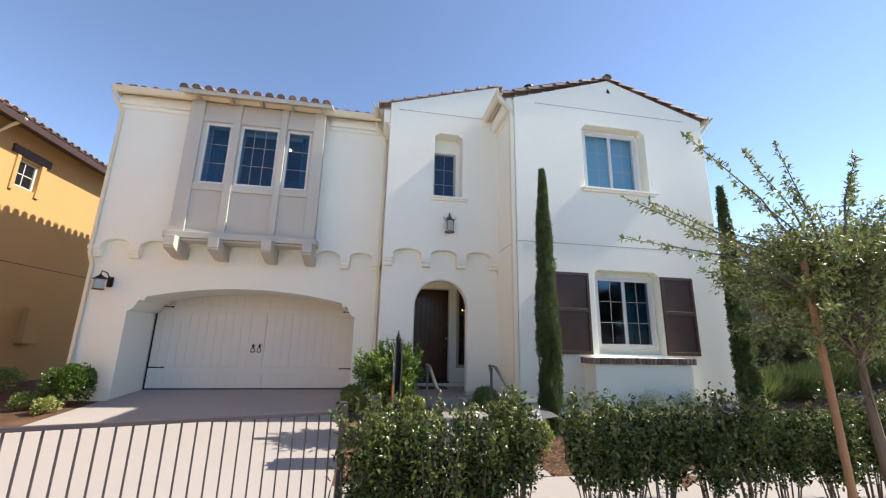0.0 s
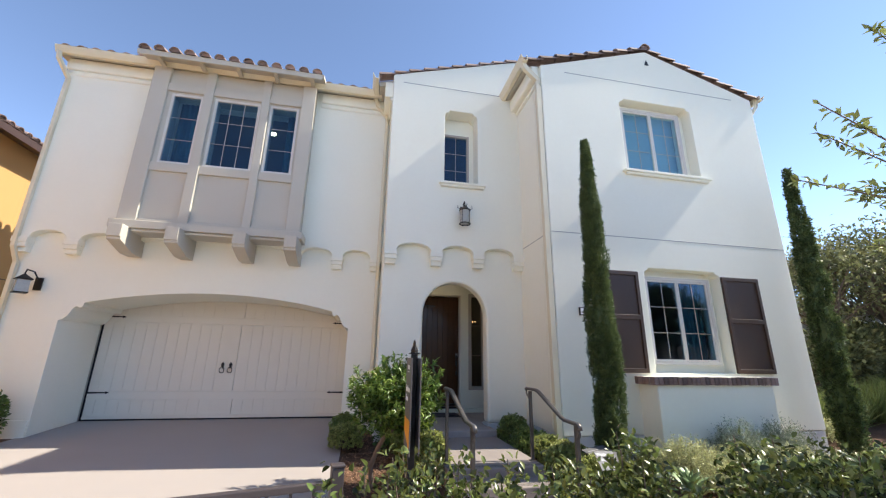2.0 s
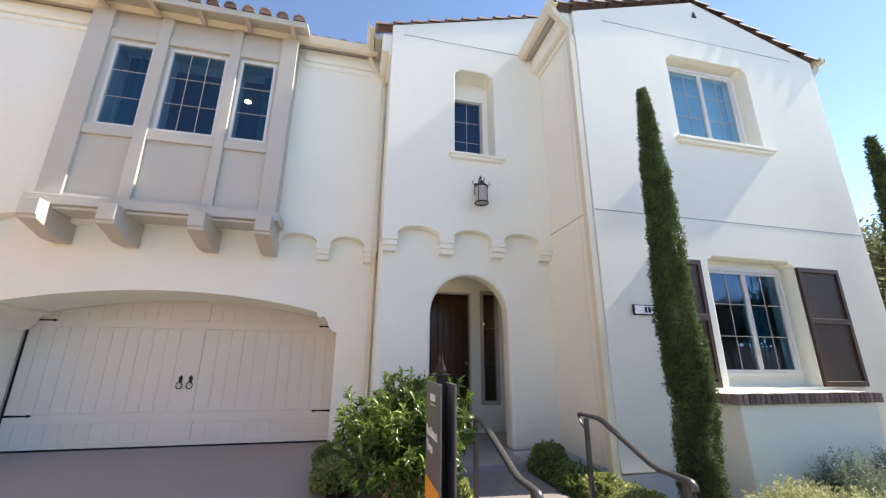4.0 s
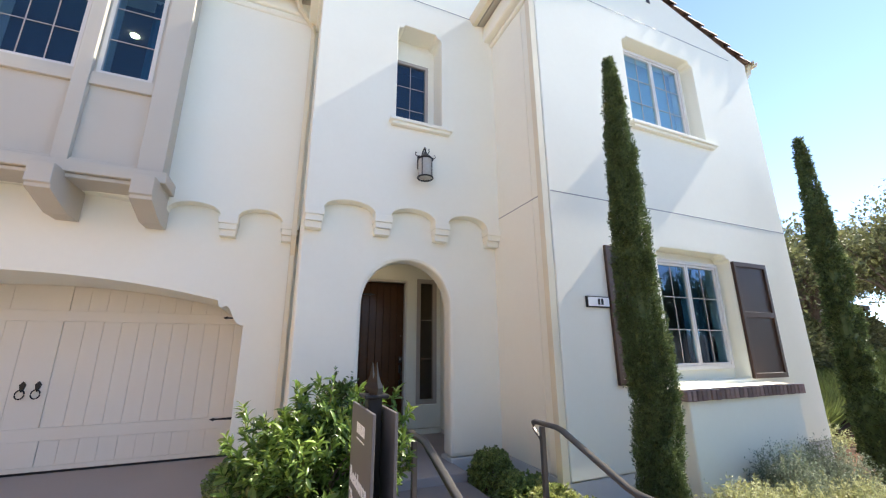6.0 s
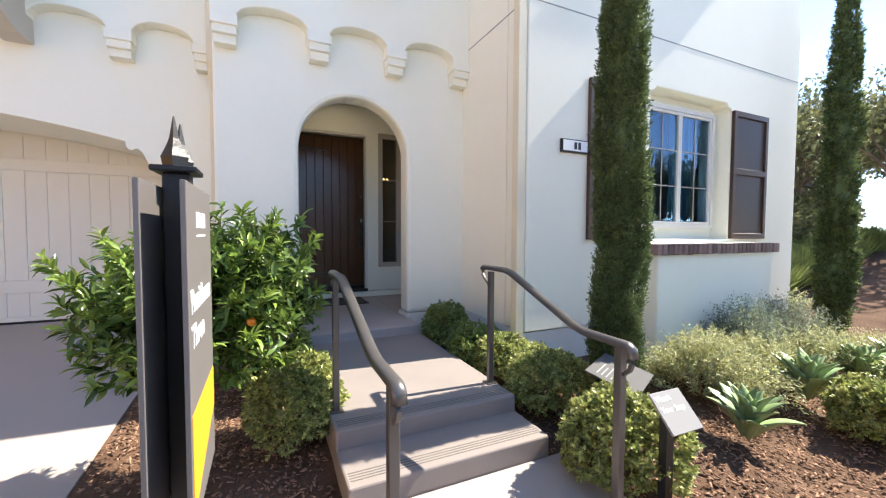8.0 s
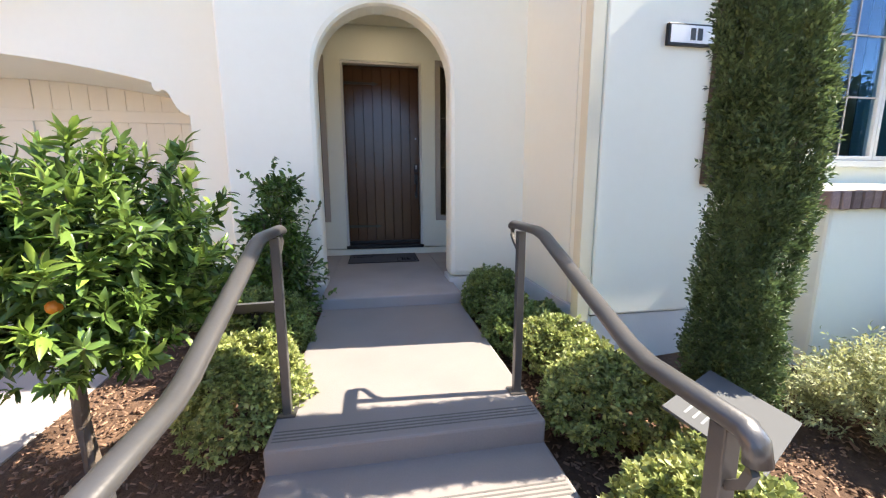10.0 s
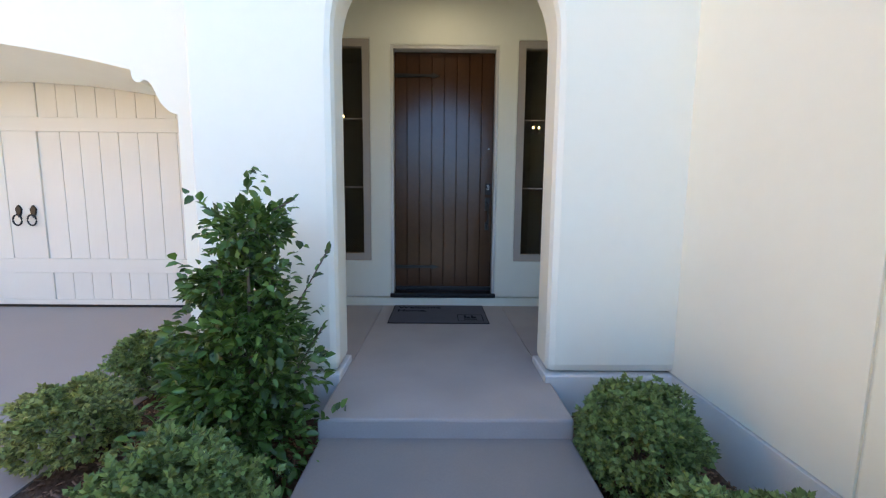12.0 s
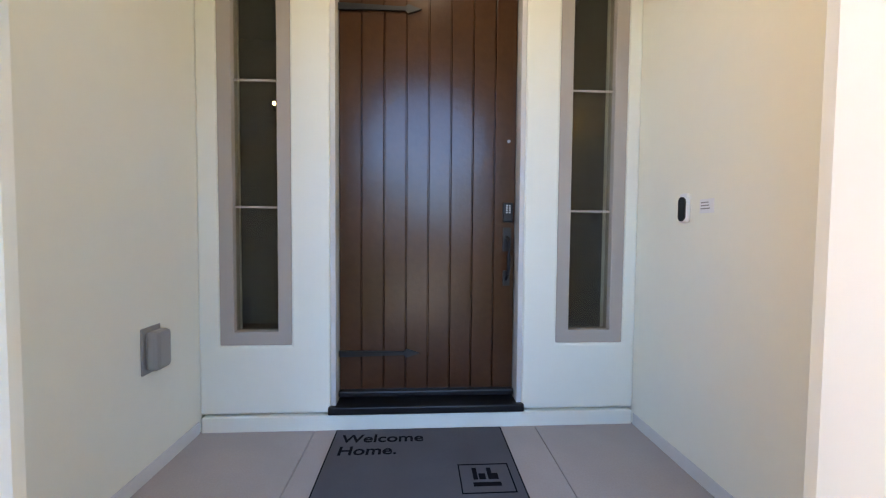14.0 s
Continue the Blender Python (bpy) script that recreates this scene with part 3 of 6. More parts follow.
bm = box(2.308, 2.352, FY - 0.03, FY - 0.012, 1.71, 1.845)
rod([(2.33, FY - 0.03, 1.79), (2.33, FY - 0.075, 1.77), (2.33, FY - 0.08, 1.68), (2.33, FY - 0.07, 1.58), (2.33, FY - 0.02, 1.55)], 0.010, 8, bm)
box(2.312, 2.348, FY - 0.028, FY - 0.012, 1.515, 1.60, bm)
part("door_handle", bm, BLACK, fd, "black grip handle set")
part("peephole", lathe([(0.009, 0), (0.009, 0.006)], (0, 0, 0), 12), GREY, fd).matrix_basis = pose(2.335, FY - 0.012, 2.33, 90)

# right front
RX0, RX1, RY = 3.20, 8.03, 7.485
APX, APZ, EZ = 5.57, 8.08, 7.30
gable = [(RX0, ZE), (RX1, ZE), (RX1, EZ), (APX, APZ), (RX0, EZ)]
UX0, UX1, UZ0, UZ1 = 4.82, 6.42, 5.28, 6.83
WX0, WX1, WZ0, WZ1 = 4.89, 6.42, 1.70, 3.43
part("front_wall", slab(gable, RY, RY + 0.34, [head(UX0, UX1, UZ0, UZ1, 0.12), head(WX0, WX1, WZ0, WZ1, 0.10)]), STUCCO, house, bevel=0.015)
part("footing", box(RX0 + 0.015, RX1 - 0.015, RY + 0.012, RY + 0.3, 0.2, ZE - 0.008), FOOTING, house)
part("side_wall", box(RX0, RX0 + 0.3, RY + 0.34, 9.10, ZE, EZ), STUCCO, house)
part("footing", box(RX0 - 0.012, RX0 + 0.25, RY + 0.02, 8.80, 0.2, ZE - 0.008), FOOTING, house)
part("side_wall", box(RX1 - 0.3, RX1, RY + 0.34, 17.0, 0.2, EZ), STUCCO, house)
part("side_wall", box(-5.72, -5.5, 9.84, 17.0, 0.2, 7.45), STUCCO, house)
part("back_wall", box(-5.72, RX1, 17.0, 17.3, 0.2, 7.45), STUCCO, house)
part("control_joint", box(RX0 + 0.02, RX1 - 0.02, RY - 0.003, RY + 0.005, 3.955, 3.967), GREY, house)
part("control_joint", box(RX0 + 0.5, RX1 - 0.5, RY - 0.003, RY + 0.005, 7.22, 7.232), GREY, house)
part("control_joint", box(RX0 - 0.003, RX0 + 0.005, RY + 0.02, 8.70, 3.955, 3.967), GREY, house)
window("window", UX0 + 0.08, UX1 - 0.16, UZ0 + 0.02, UZ1 - 0.10, RY + 0.13, 2, 3, "upper casement pair with pale blinds", leaves=2, glass=THIN)
part("window_back", slab([(UX0 - 0.1, UZ0 - 0.1), (UX1 + 0.1, UZ0 - 0.1), (UX1 + 0.1, UZ1 + 0.1), (UX0 - 0.1, UZ1 + 0.1)], RY + 0.215, RY + 0.325, [[(UX0 + 0.09, UZ0 + 0.03), (UX1 - 0.17, UZ0 + 0.03), (UX1 - 0.17, UZ1 - 0.11), (UX0 + 0.09, UZ1 - 0.11)]]), STUCCO, house)
window("window", WX0 + 0.07, WX1 - 0.11, WZ0 + 0.13, WZ1 - 0.12, RY + 0.13, 2, 3, "lower casement pair with teal curtains inside", leaves=2)
part("window_back", slab([(WX0 - 0.1, WZ0 - 0.1), (WX1 + 0.1, WZ0 - 0.1), (WX1 + 0.1, WZ1 + 0.1), (WX0 - 0.1, WZ1 + 0.1)], RY + 0.215, RY + 0.325, [[(WX0 + 0.08, WZ0 + 0.14), (WX1 - 0.12, WZ0 + 0.14), (WX1 - 0.12, WZ1 - 0.13), (WX0 + 0.08, WZ1 - 0.13)]]), STUCCO, house)
bm = box(UX0 - 0.10, UX1 + 0.16, RY - 0.09, RY + 0.12, UZ0 - 0.055, UZ0 - 0.003)
box(UX0 - 0.06, UX1 + 0.12, RY - 0.06, RY + 0.01, UZ0 - 0.10, UZ0 - 0.05, bm)
part("sill", bm, STUCCO, house, bevel=0.012)
bm = slab([(APX - 0.05, 7.74), (APX + 0.05, 7.74), (APX, 7.86)], RY - 0.012, RY + 0.03)
part("gable_vent", bm, BLACK, house)

# apron below the lower window with its brick ledge
part("apron", slab([(4.54, 0.3), (6.63, 0.3), (6.63, 1.56), (4.54, 1.56)], 7.085, 7.515), STUCCO, house, bevel=0.02)
ledge = new("brick_ledge")
ledge.parent = house
ledge["label"] = "rowlock brick ledge under the window"
part("ledge_top", box(4.482, 6.688, 7.062, 7.52, 1.60, 1.655), STUCCO, ledge)
part("mortar_bed", box(4.482, 6.688, 7.062, 7.50, 1.555, 1.598), MORTAR, ledge)
nb = 28
bw = 2.24 / nb
seats = [(4.465 + bw * (k + 0.5), 7.038, 0) for k in range(nb)]
seats += [(4.460, 7.158 + bw * (k + 0.5), -90) for k in range(4)] + [(6.710, 7.158 + bw * (k + 0.5), 90) for k in range(4)]
b_bm = box(-bw / 2 + 0.006, bw / 2 - 0.006, 0, 0.11, 0, 0.112)
bmesh.ops.bevel(b_bm, geom=list(b_bm.edges), offset=0.006, segments=1, affect="EDGES")
brick_mesh = bpy.data.meshes.new("brick")
b_bm.to_mesh(brick_mesh)
b_bm.free()
brick_mesh.materials.append(BRICK)
for bx, by, turn in seats:
    b = new("brick", brick_mesh)
    b.parent = ledge
    b.matrix_basis = pose(bx, by + random.uniform(-0.004, 0.004), 1.545 + random.uniform(-0.003, 0.003), random.uniform(-1, 1), 0, turn + random.uniform(-1, 1))


def shutter(x0, x1, z0, z1):
    sh = new("shutter")
    sh.parent = house
    sh["label"] = "dark brown two-panel shutter"
    zm = z0 + (z1 - z0) * 0.53
    y = RY - 0.045
    part("shutter_frame", slab([(x0, z0), (x1, z0), (x1, z1), (x0, z1)], y, RY - 0.002,
         [[(x0 + 0.06, z0 + 0.07), (x1 - 0.06, z0 + 0.07), (x1 - 0.06, zm - 0.04), (x0 + 0.06, zm - 0.04)], [(x0 + 0.06, zm + 0.04), (x1 - 0.06, zm + 0.04), (x1 - 0.06, z1 - 0.07), (x0 + 0.06, z1 - 0.07)]]), SHUTTER, sh, bevel=0.006)
    for a, b in ((z0 + 0.07, zm - 0.04), (zm + 0.04, z1 - 0.07)):
        part("shutter_panel", box(x0 + 0.06, x1 - 0.06, y + 0.022, RY - 0.004, a, b), SHUTTER, sh)


shutter(3.955, 4.735, 1.70, 3.345)
shutter(6.42, 7.20, 1.70, 3.345)

# rooms behind the windows, coloured dark in place of missing light
part("upper_floor", box(-5.5, 7.66, 9.86, 17.0, 3.96, 4.1), DARK_ROOM, house)
part("upper_floor", box(3.5, 7.66, 7.9, 9.86, 3.96, 4.1), DARK_ROOM, house)
part("upper_floor", box(0.7, 3.2, 9.13, 9.86, 3.96, 4.1), DARK_ROOM, house)
part("upper_ceiling", box(-5.5, 7.66, 9.86, 17.0, 7.0, 7.08), DARK_ROOM, house)
part("upper_ceiling", box(3.5, 7.66, 7.9, 9.86, 7.0, 7.08), DARK_ROOM, house)
part("upper_ceiling", box(0.7, 3.2, 9.13, 9.84, 7.0, 7.08), DARK_ROOM, house)
part("lower_floor", box(0.7, 7.66, 10.9, 17.0, 0.6, 0.75), DARK_ROOM, house)
part("lower_floor", box(3.5, 7.66, 7.9, 10.9, 0.6, 0.75), DARK_ROOM, house)
part("room_wall", box(-5.5, 7.6, 13.0, 13.1, 0.75, 7.0), DARK_ROOM, house)
part("room_wall", box(3.3, 3.4, 9.15, 13.0, 0.75, 7.0), DARK_ROOM, house)
part("room_wall", box(0.42, 0.5, 9.85, 13.0, 4.1, 7.0), DARK_ROOM, house)


def curtain(x0, x1, z0, z1, y, mat):
    bm = bmesh.new()
    n = int((x1 - x0) / 0.012)
    pts = [(x0 + (x1 - x0) * i / n, y + 0.022 * math.sin(i * 0.75) + 0.008 * math.sin(i * 0.31)) for i in range(n + 1)]
    for (a, b), (c, d) in zip(pts, pts[1:]):
        v = [bm.verts.new(p) for p in ((a, b, z0), (c, d, z0), (c, d, z1), (a, b, z1))]
        bm.faces.new(v)
    bmesh.ops.remove_doubles(bm, verts=bm.verts, dist=0.0005)
    ob = linked("curtain", bm, mat, smooth=True)
    mod = ob.modifiers.new("thick", "SOLIDIFY")
    mod.thickness = 0.003
    return tagged(ob, "teal curtain hanging beside the window", "curtain", group="curtains")


curtain(-3.74, -3.42, 4.3, 6.9, 9.62, CURTAIN)
curtain(-1.66, -1.34, 4.3, 6.9, 9.62, CURTAIN)
curtain(5.95, 6.42, 0.9, 3.4, 8.0, CURTAIN)
BLIND = material("pale_blind", (0.31, 0.43, 0.455), 0.8, stain=0.1)
ob = linked("window_blind", box(4.93, 6.23, 7.80, 7.806, 5.33, 6.72), BLIND)
tagged(ob, "pale blue-grey roller blind inside the window", "blind")
for x, y in ((-4.22, 10.67), (-2.21, 10.65), (6.52, 8.88)):
    ob = linked("downlight", lathe([(0.055, 0.0), (0.06, 0.008)], (x, y, 6.985), 16), WARM)
    tagged(ob, "round warm recessed ceiling downlight", "light", group="recessed downlights")

# ---- roofs ----
def roof(name, corner, along, up, length, depth, thick=0.09):
    """A roof plane as a slab: corner at the eave, unit vectors along the eave and up the slope."""
    a, u = Vector(along).normalized(), Vector(up).normalized()
    n = a.cross(u)
    if n.z < 0:
        n = -n
    bm = bmesh.new()
    c = Vector(corner)
    v = [bm.verts.new(c + a * i * length + u * j * depth - n * k * thick) for k in (0, 1) for j in (0, 1) for i in (0, 1)]
    for f in ((0, 1, 3, 2), (4, 6, 7, 5), (0, 4, 5, 1), (2, 3, 7, 6), (0, 2, 6, 4), (1, 5, 7, 3)):
        bm.faces.new([v[i] for i in f])
    r = part(name, bm, BEIGE, house)
    return r, c, a, u, n


def tile_bm(length=0.44, r=0.095):
    """One clay barrel tile, tapered, its near end open and thick."""
    bm = bmesh.new()
    rows = []
    for y, rr in ((0.0, r), (0.0, r - 0.018), (length, r * 0.72), ):
        rows.append([bm.verts.new((rr * math.cos(t), y, rr * 0.9 * math.sin(t))) for t in np.linspace(math.pi, 0, 9)])
    outer, inner, far = rows
    for i in range(8):
        bm.faces.new((outer[i], outer[i + 1], far[i + 1], far[i]))
        bm.faces.new((inner[i], inner[i + 1], outer[i + 1], outer[i]))
    deep = [bm.verts.new(v.co + Vector((0, 0.03, 0))) for v in inner]
    for i in range(8):
        bm.faces.new((inner[i + 1], inner[i], deep[i], deep[i + 1]))
    bm.faces.new(deep)
    return bm


TILE_ME = bpy.data.meshes.new("tile")
b_ = tile_bm()
b_.to_mesh(TILE_ME)
b_.free()
TILE_ME.materials.append(TILE)


def tile_roof(r, c, a, u, n, length, depth, near_rows=1, keep=None):
    """Rows of barrel tiles: the rows by the eave are parts, the rest is joined."""
    pitch, run = 0.245, 0.38
    cols, rows = int(length / pitch), int(depth / run)
    rng = random.Random(len(bpy.data.objects))
    rot = Matrix((a, u, n)).transposed()
    src_v = np.array([v.co[:] for v in TILE_ME.vertices])
    src_f = [tuple(p.vertices) for p in TILE_ME.polygons if len(p.vertices) == 4]
    far_v, far_f = [], []
    for j in range(rows):
        for i in range(cols):
            at = c + a * ((i + 0.5) * length / cols) + u * (j * run - 0.05 + rng.uniform(-0.012, 0.012)) + n * (0.004 + rng.uniform(0, 0.008))
            if keep and not keep(at):
                continue
            m = Matrix.Translation(at) @ (rot @ Euler((radians(2 + rng.uniform(-1, 1)), 0, radians(rng.uniform(-2, 2)))).to_matrix()).to_4x4()
            if j < near_rows:
                t = new("roof_tile", TILE_ME)
                t.parent = r
                t.matrix_basis = m
            else:
                mm = np.array(m)
                base = len(far_v) * len(src_v)
                far_v.append(src_v @ mm[:3, :3].T + mm[:3, 3])
                far_f.append(np.array(src_f) + base)
    if far_v:
        me = quick_mesh("roof_tiles", np.concatenate(far_v), np.concatenate(far_f))
        me.materials.append(TILES)
        ob = new("roof_tiles", me)
        ob.parent = r
        ob["kind"] = "stuff"


def gutter(p0, p1, out):
    """A cream box gutter with a rolled lip along the eave."""
    a, b, o = Vector(p0), Vector(p1), Vector(out)
    d = (b - a).normalized()
    bm = bmesh.new()
    prof = ((0.0, 0.0), (0.0, -0.12), (0.07, -0.12), (0.115, -0.04), (0.13, 0.0), (0.118, 0.0), (0.105, -0.035), (0.066, -0.108), (0.012, -0.108), (0.012, 0.0))
    rings = [[bm.verts.new(p + o * x + Vector((0, 0, z))) for x, z in prof] for p in (a, b)]
    for i in range(len(prof)):
        j = (i + 1) % len(prof)
        bm.faces.new((rings[0][i], rings[0][j], rings[1][j], rings[1][i]))
    bm.faces.new(rings[0]), bm.faces.new(rings[1][::-1])
    part("gutter", bm, CREAM, house, "cream metal gutter")


def downspout(points, w=0.036):
    part("downspout", rod(points, w, square=True), CREAM, house, "cream metal downspout", bevel=0.006)


up30 = (0, 1, 0.3)
def hip_roof():
    """The garage roof: a front plane and a left plane that meet along a hip."""
    bm = bmesh.new()
    p = [(-5.82, 9.22, 7.46), (0.3, 9.22, 7.46), (0.3, 13.22, 8.66), (-1.82, 13.22, 8.66), (-5.82, 17.22, 7.46), (0.3, 17.22, 7.46)]
    v = [bm.verts.new(q) for q in p]
    for f in ((0, 1, 2, 3), (0, 3, 4), (4, 3, 2, 5)):
        bm.faces.new([v[i] for i in f])
    bmesh.ops.recalc_face_normals(bm, faces=bm.faces)
    out = bmesh.ops.extrude_face_region(bm, geom=list(bm.faces))
    bmesh.ops.translate(bm, verts=[q for q in out["geom"] if isinstance(q, bmesh.types.BMVert)], vec=(0, 0, -0.09))
    r = part("garage_roof", bm, BEIGE, house)
    a, u = Vector((1, 0, 0)), Vector((0, 1, 0.3)).normalized()
    tile_roof(r, Vector(p[0]), a, u, a.cross(u), 6.12, 4.17, keep=lambda q: q.x > -5.85 + (q.y - 9.22))
    a, u = Vector((0, -1, 0)), Vector((1, 0, 0.3)).normalized()
    tile_roof(r, Vector((-5.82, 17.22, 7.46)), a, u, a.cross(u), 8.0, 4.17, near_rows=0, keep=lambda q: q.x + 5.82 < min(q.y - 9.22, 17.22 - q.y))


hip_roof()
gutter((-5.82, 9.225, 7.46), (0.28, 9.225, 7.46), (0, -1, 0))
g = roof("bay_roof", (BX0 - 0.16, 8.76, 7.37), (1, 0, 0), (0, 1, 0.3), 3.36, 1.2, 0.05)
tile_roof(*g, 3.36, 1.2)
for x in (-3.95, -3.22, -2.55, -1.85, -1.15):
    part("rafter_tail", box(x - 0.035, x + 0.035, 8.80, 9.12, 7.30, 7.36), BEIGE, house, bevel=0.005)
part("bay_fascia", box(BX0 - 0.15, BX1 + 0.13, 8.765, 8.80, 7.27, 7.345), BEIGE, house, bevel=0.004)

# entry roof: a rake that climbs towards the right, then down
slope = Vector((1, 0, 0.302))
RIDGE = 5.57
g = roof("entry_roof", (0.20, 8.84, 7.45), (0, 1, 0), slope, 8.8, (RIDGE - 0.2) * 1.0447)
tile_roof(g[0], g[1], g[2], g[3], g[4], 8.8, (RIDGE - 0.2) * 1.0447, 0)
g = roof("entry_roof", (RX1 + 0.2, 9.6, 7.37), (0, 1, 0), (-1, 0, 0.66), 7.8, 2.99)
tile_roof(g[0], g[1], g[2], g[3], g[4], 7.8, 2.99, 0)
gutter((0.20, 8.60, 7.48), (0.20, 9.4, 7.48), (-1, 0, 0))

# front gable roof
tl = Vector((APX - (RX0 - 0.28), 0, APZ + 0.13 - 7.42))
left_len = tl.length
g = roof("gable_roof", (RX0 - 0.28, 7.64, 7.40), (0, 1, 0), tl, 3.3, left_len)
tile_roof(g[0], g[1], g[2], g[3], g[4], 3.3, left_len, 0)
tr_ = Vector((APX - (RX1 + 0.2), 0, APZ + 0.13 - 7.42))
g2 = roof("gable_roof", (RX1 + 0.2, 7.64, 7.40), (0, 1, 0), tr_, 9.3, tr_.length)
tile_roof(g2[0], g2[1], g2[2], g2[3], g2[4], 9.3, tr_.length, 0)
gutter((RX0 - 0.28, 7.42, 7.42), (RX0 - 0.28, 8.70, 7.42), (-1, 0, 0))
gutter((RX1 + 0.2, 7.42, 7.42), (RX1 + 0.2, 16.9, 7.42), (1, 0, 0))
# moulded cornice under the side eave
for x, z0, z1 in ((RX0 - 0.05, 6.96, 7.04), (RX0 - 0.16, 7.04, 7.335)):
    part("cornice", box(x, RX0 + 0.01, 7.56, 8.70, z0, z1), STUCCO, house, bevel=0.035)
for x, z0, z1 in ((ex0 - 0.05, 6.96, 7.04), (ex0 - 0.16, 7.04, 7.40)):
    part("cornice", box(x, ex0 + 0.01, 8.71, 9.44, z0, z1), STUCCO, house, bevel=0.02)


def rake(p0, p1, parent, n, back=0.0):
    """Barrel tiles laid along a rake edge, one over the other."""
    a, b = Vector(p0), Vector(p1)
    u = (b - a).normalized()
    side = Vector((0, 1, 0))
    nn = side.cross(u)
    if nn.z < 0:
        nn = -nn
    ax = u.cross(nn)
    for k in range(n):
        t = new("roof_tile", TILE_ME)
        t.parent = parent
        at = a + (b - a) * (k / n)
        t.matrix_basis = Matrix.Translation(at) @ Matrix((ax, u, nn)).transposed().to_4x4() @ pose(0, 0, 0, -5) @ Matrix.Translation((0, 0, 0.02)) @ Matrix.Diagonal((1.2, 0.95, 1.25, 1))


rake((RX0 - 0.32, 7.54, 7.31), (APX, 7.54, APZ + 0.03), g[0], 8)
rake((RX1 + 0.24, 7.54, 7.31), (APX, 7.54, APZ + 0.03), g2[0], 8)
rake((0.22, 8.73, 7.47), (3.3, 8.73, 7.47 + 3.08 * 0.302), g[0], 10)
rt = new("roof_tile", TILE_ME)
rt.parent = g[0]
rt.matrix_basis = pose(APX, 7.43, APZ + 0.06) @ Matrix.Scale(1.15, 4)
for k in range(1, 9):
    rt = new("roof_tile", TILE_ME)
    rt.parent = g[0]
    rt.matrix_basis = pose(APX, 7.43 + k * 0.38, APZ + 0.10) @ Matrix.Scale(1.1, 4)
part("roof_vent", lathe([(0.09, -0.2), (0.09, 0.12), (0.13, 0.13), (0.13, 0.17), (0.02, 0.2)], (4.22, 9.0, 8.62), 14), BLACK, house)

downspout([(RX0 - 0.34, 7.53, 7.33), (RX0 - 0.30, 7.53, 7.22), (RX0 - 0.06, 7.533, 6.98), (RX0 - 0.055, 7.533, 6.8), (RX0 - 0.055, 7.533, 0.76)], 0.046)
part("drain_pipe", lathe([(0.045, 0), (0.045, 0.28)], (RX0 - 0.055, 7.533, 0.38), 14), FOOTING, house)
part("drain_cap", lathe([(0.058, 0), (0.058, 0.05), (0.04, 0.055)], (RX0 - 0.055, 7.533, 0.655), 14), GREY, house)
downspout([(0.16, 9.28, 7.36), (0.20, 9.30, 7.22), (0.425, 9.39, 7.0), (0.425, 9.395, 6.8), (0.425, 9.395, 3.6), (0.43, 9.54, 3.35), (0.43, 9.53, 0.75)], 0.032)
downspout([(-5.75, 9.15, 7.36), (-5.74, 9.17, 7.22), (-5.66, 9.39, 6.95), (-5.66, 9.395, 6.8), (-5.66, 9.395, 3.6), (-5.66, 9.54, 3.35), (-5.66, 9.53, 0.75)], 0.032)
downspout([(RX1 + 0.2, 7.5, 7.36), (RX1 + 0.2, 7.55, 7.2), (RX1 + 0.04, 7.62, 6.95), (RX1 + 0.04, 7.62, 0.7)], 0.036)


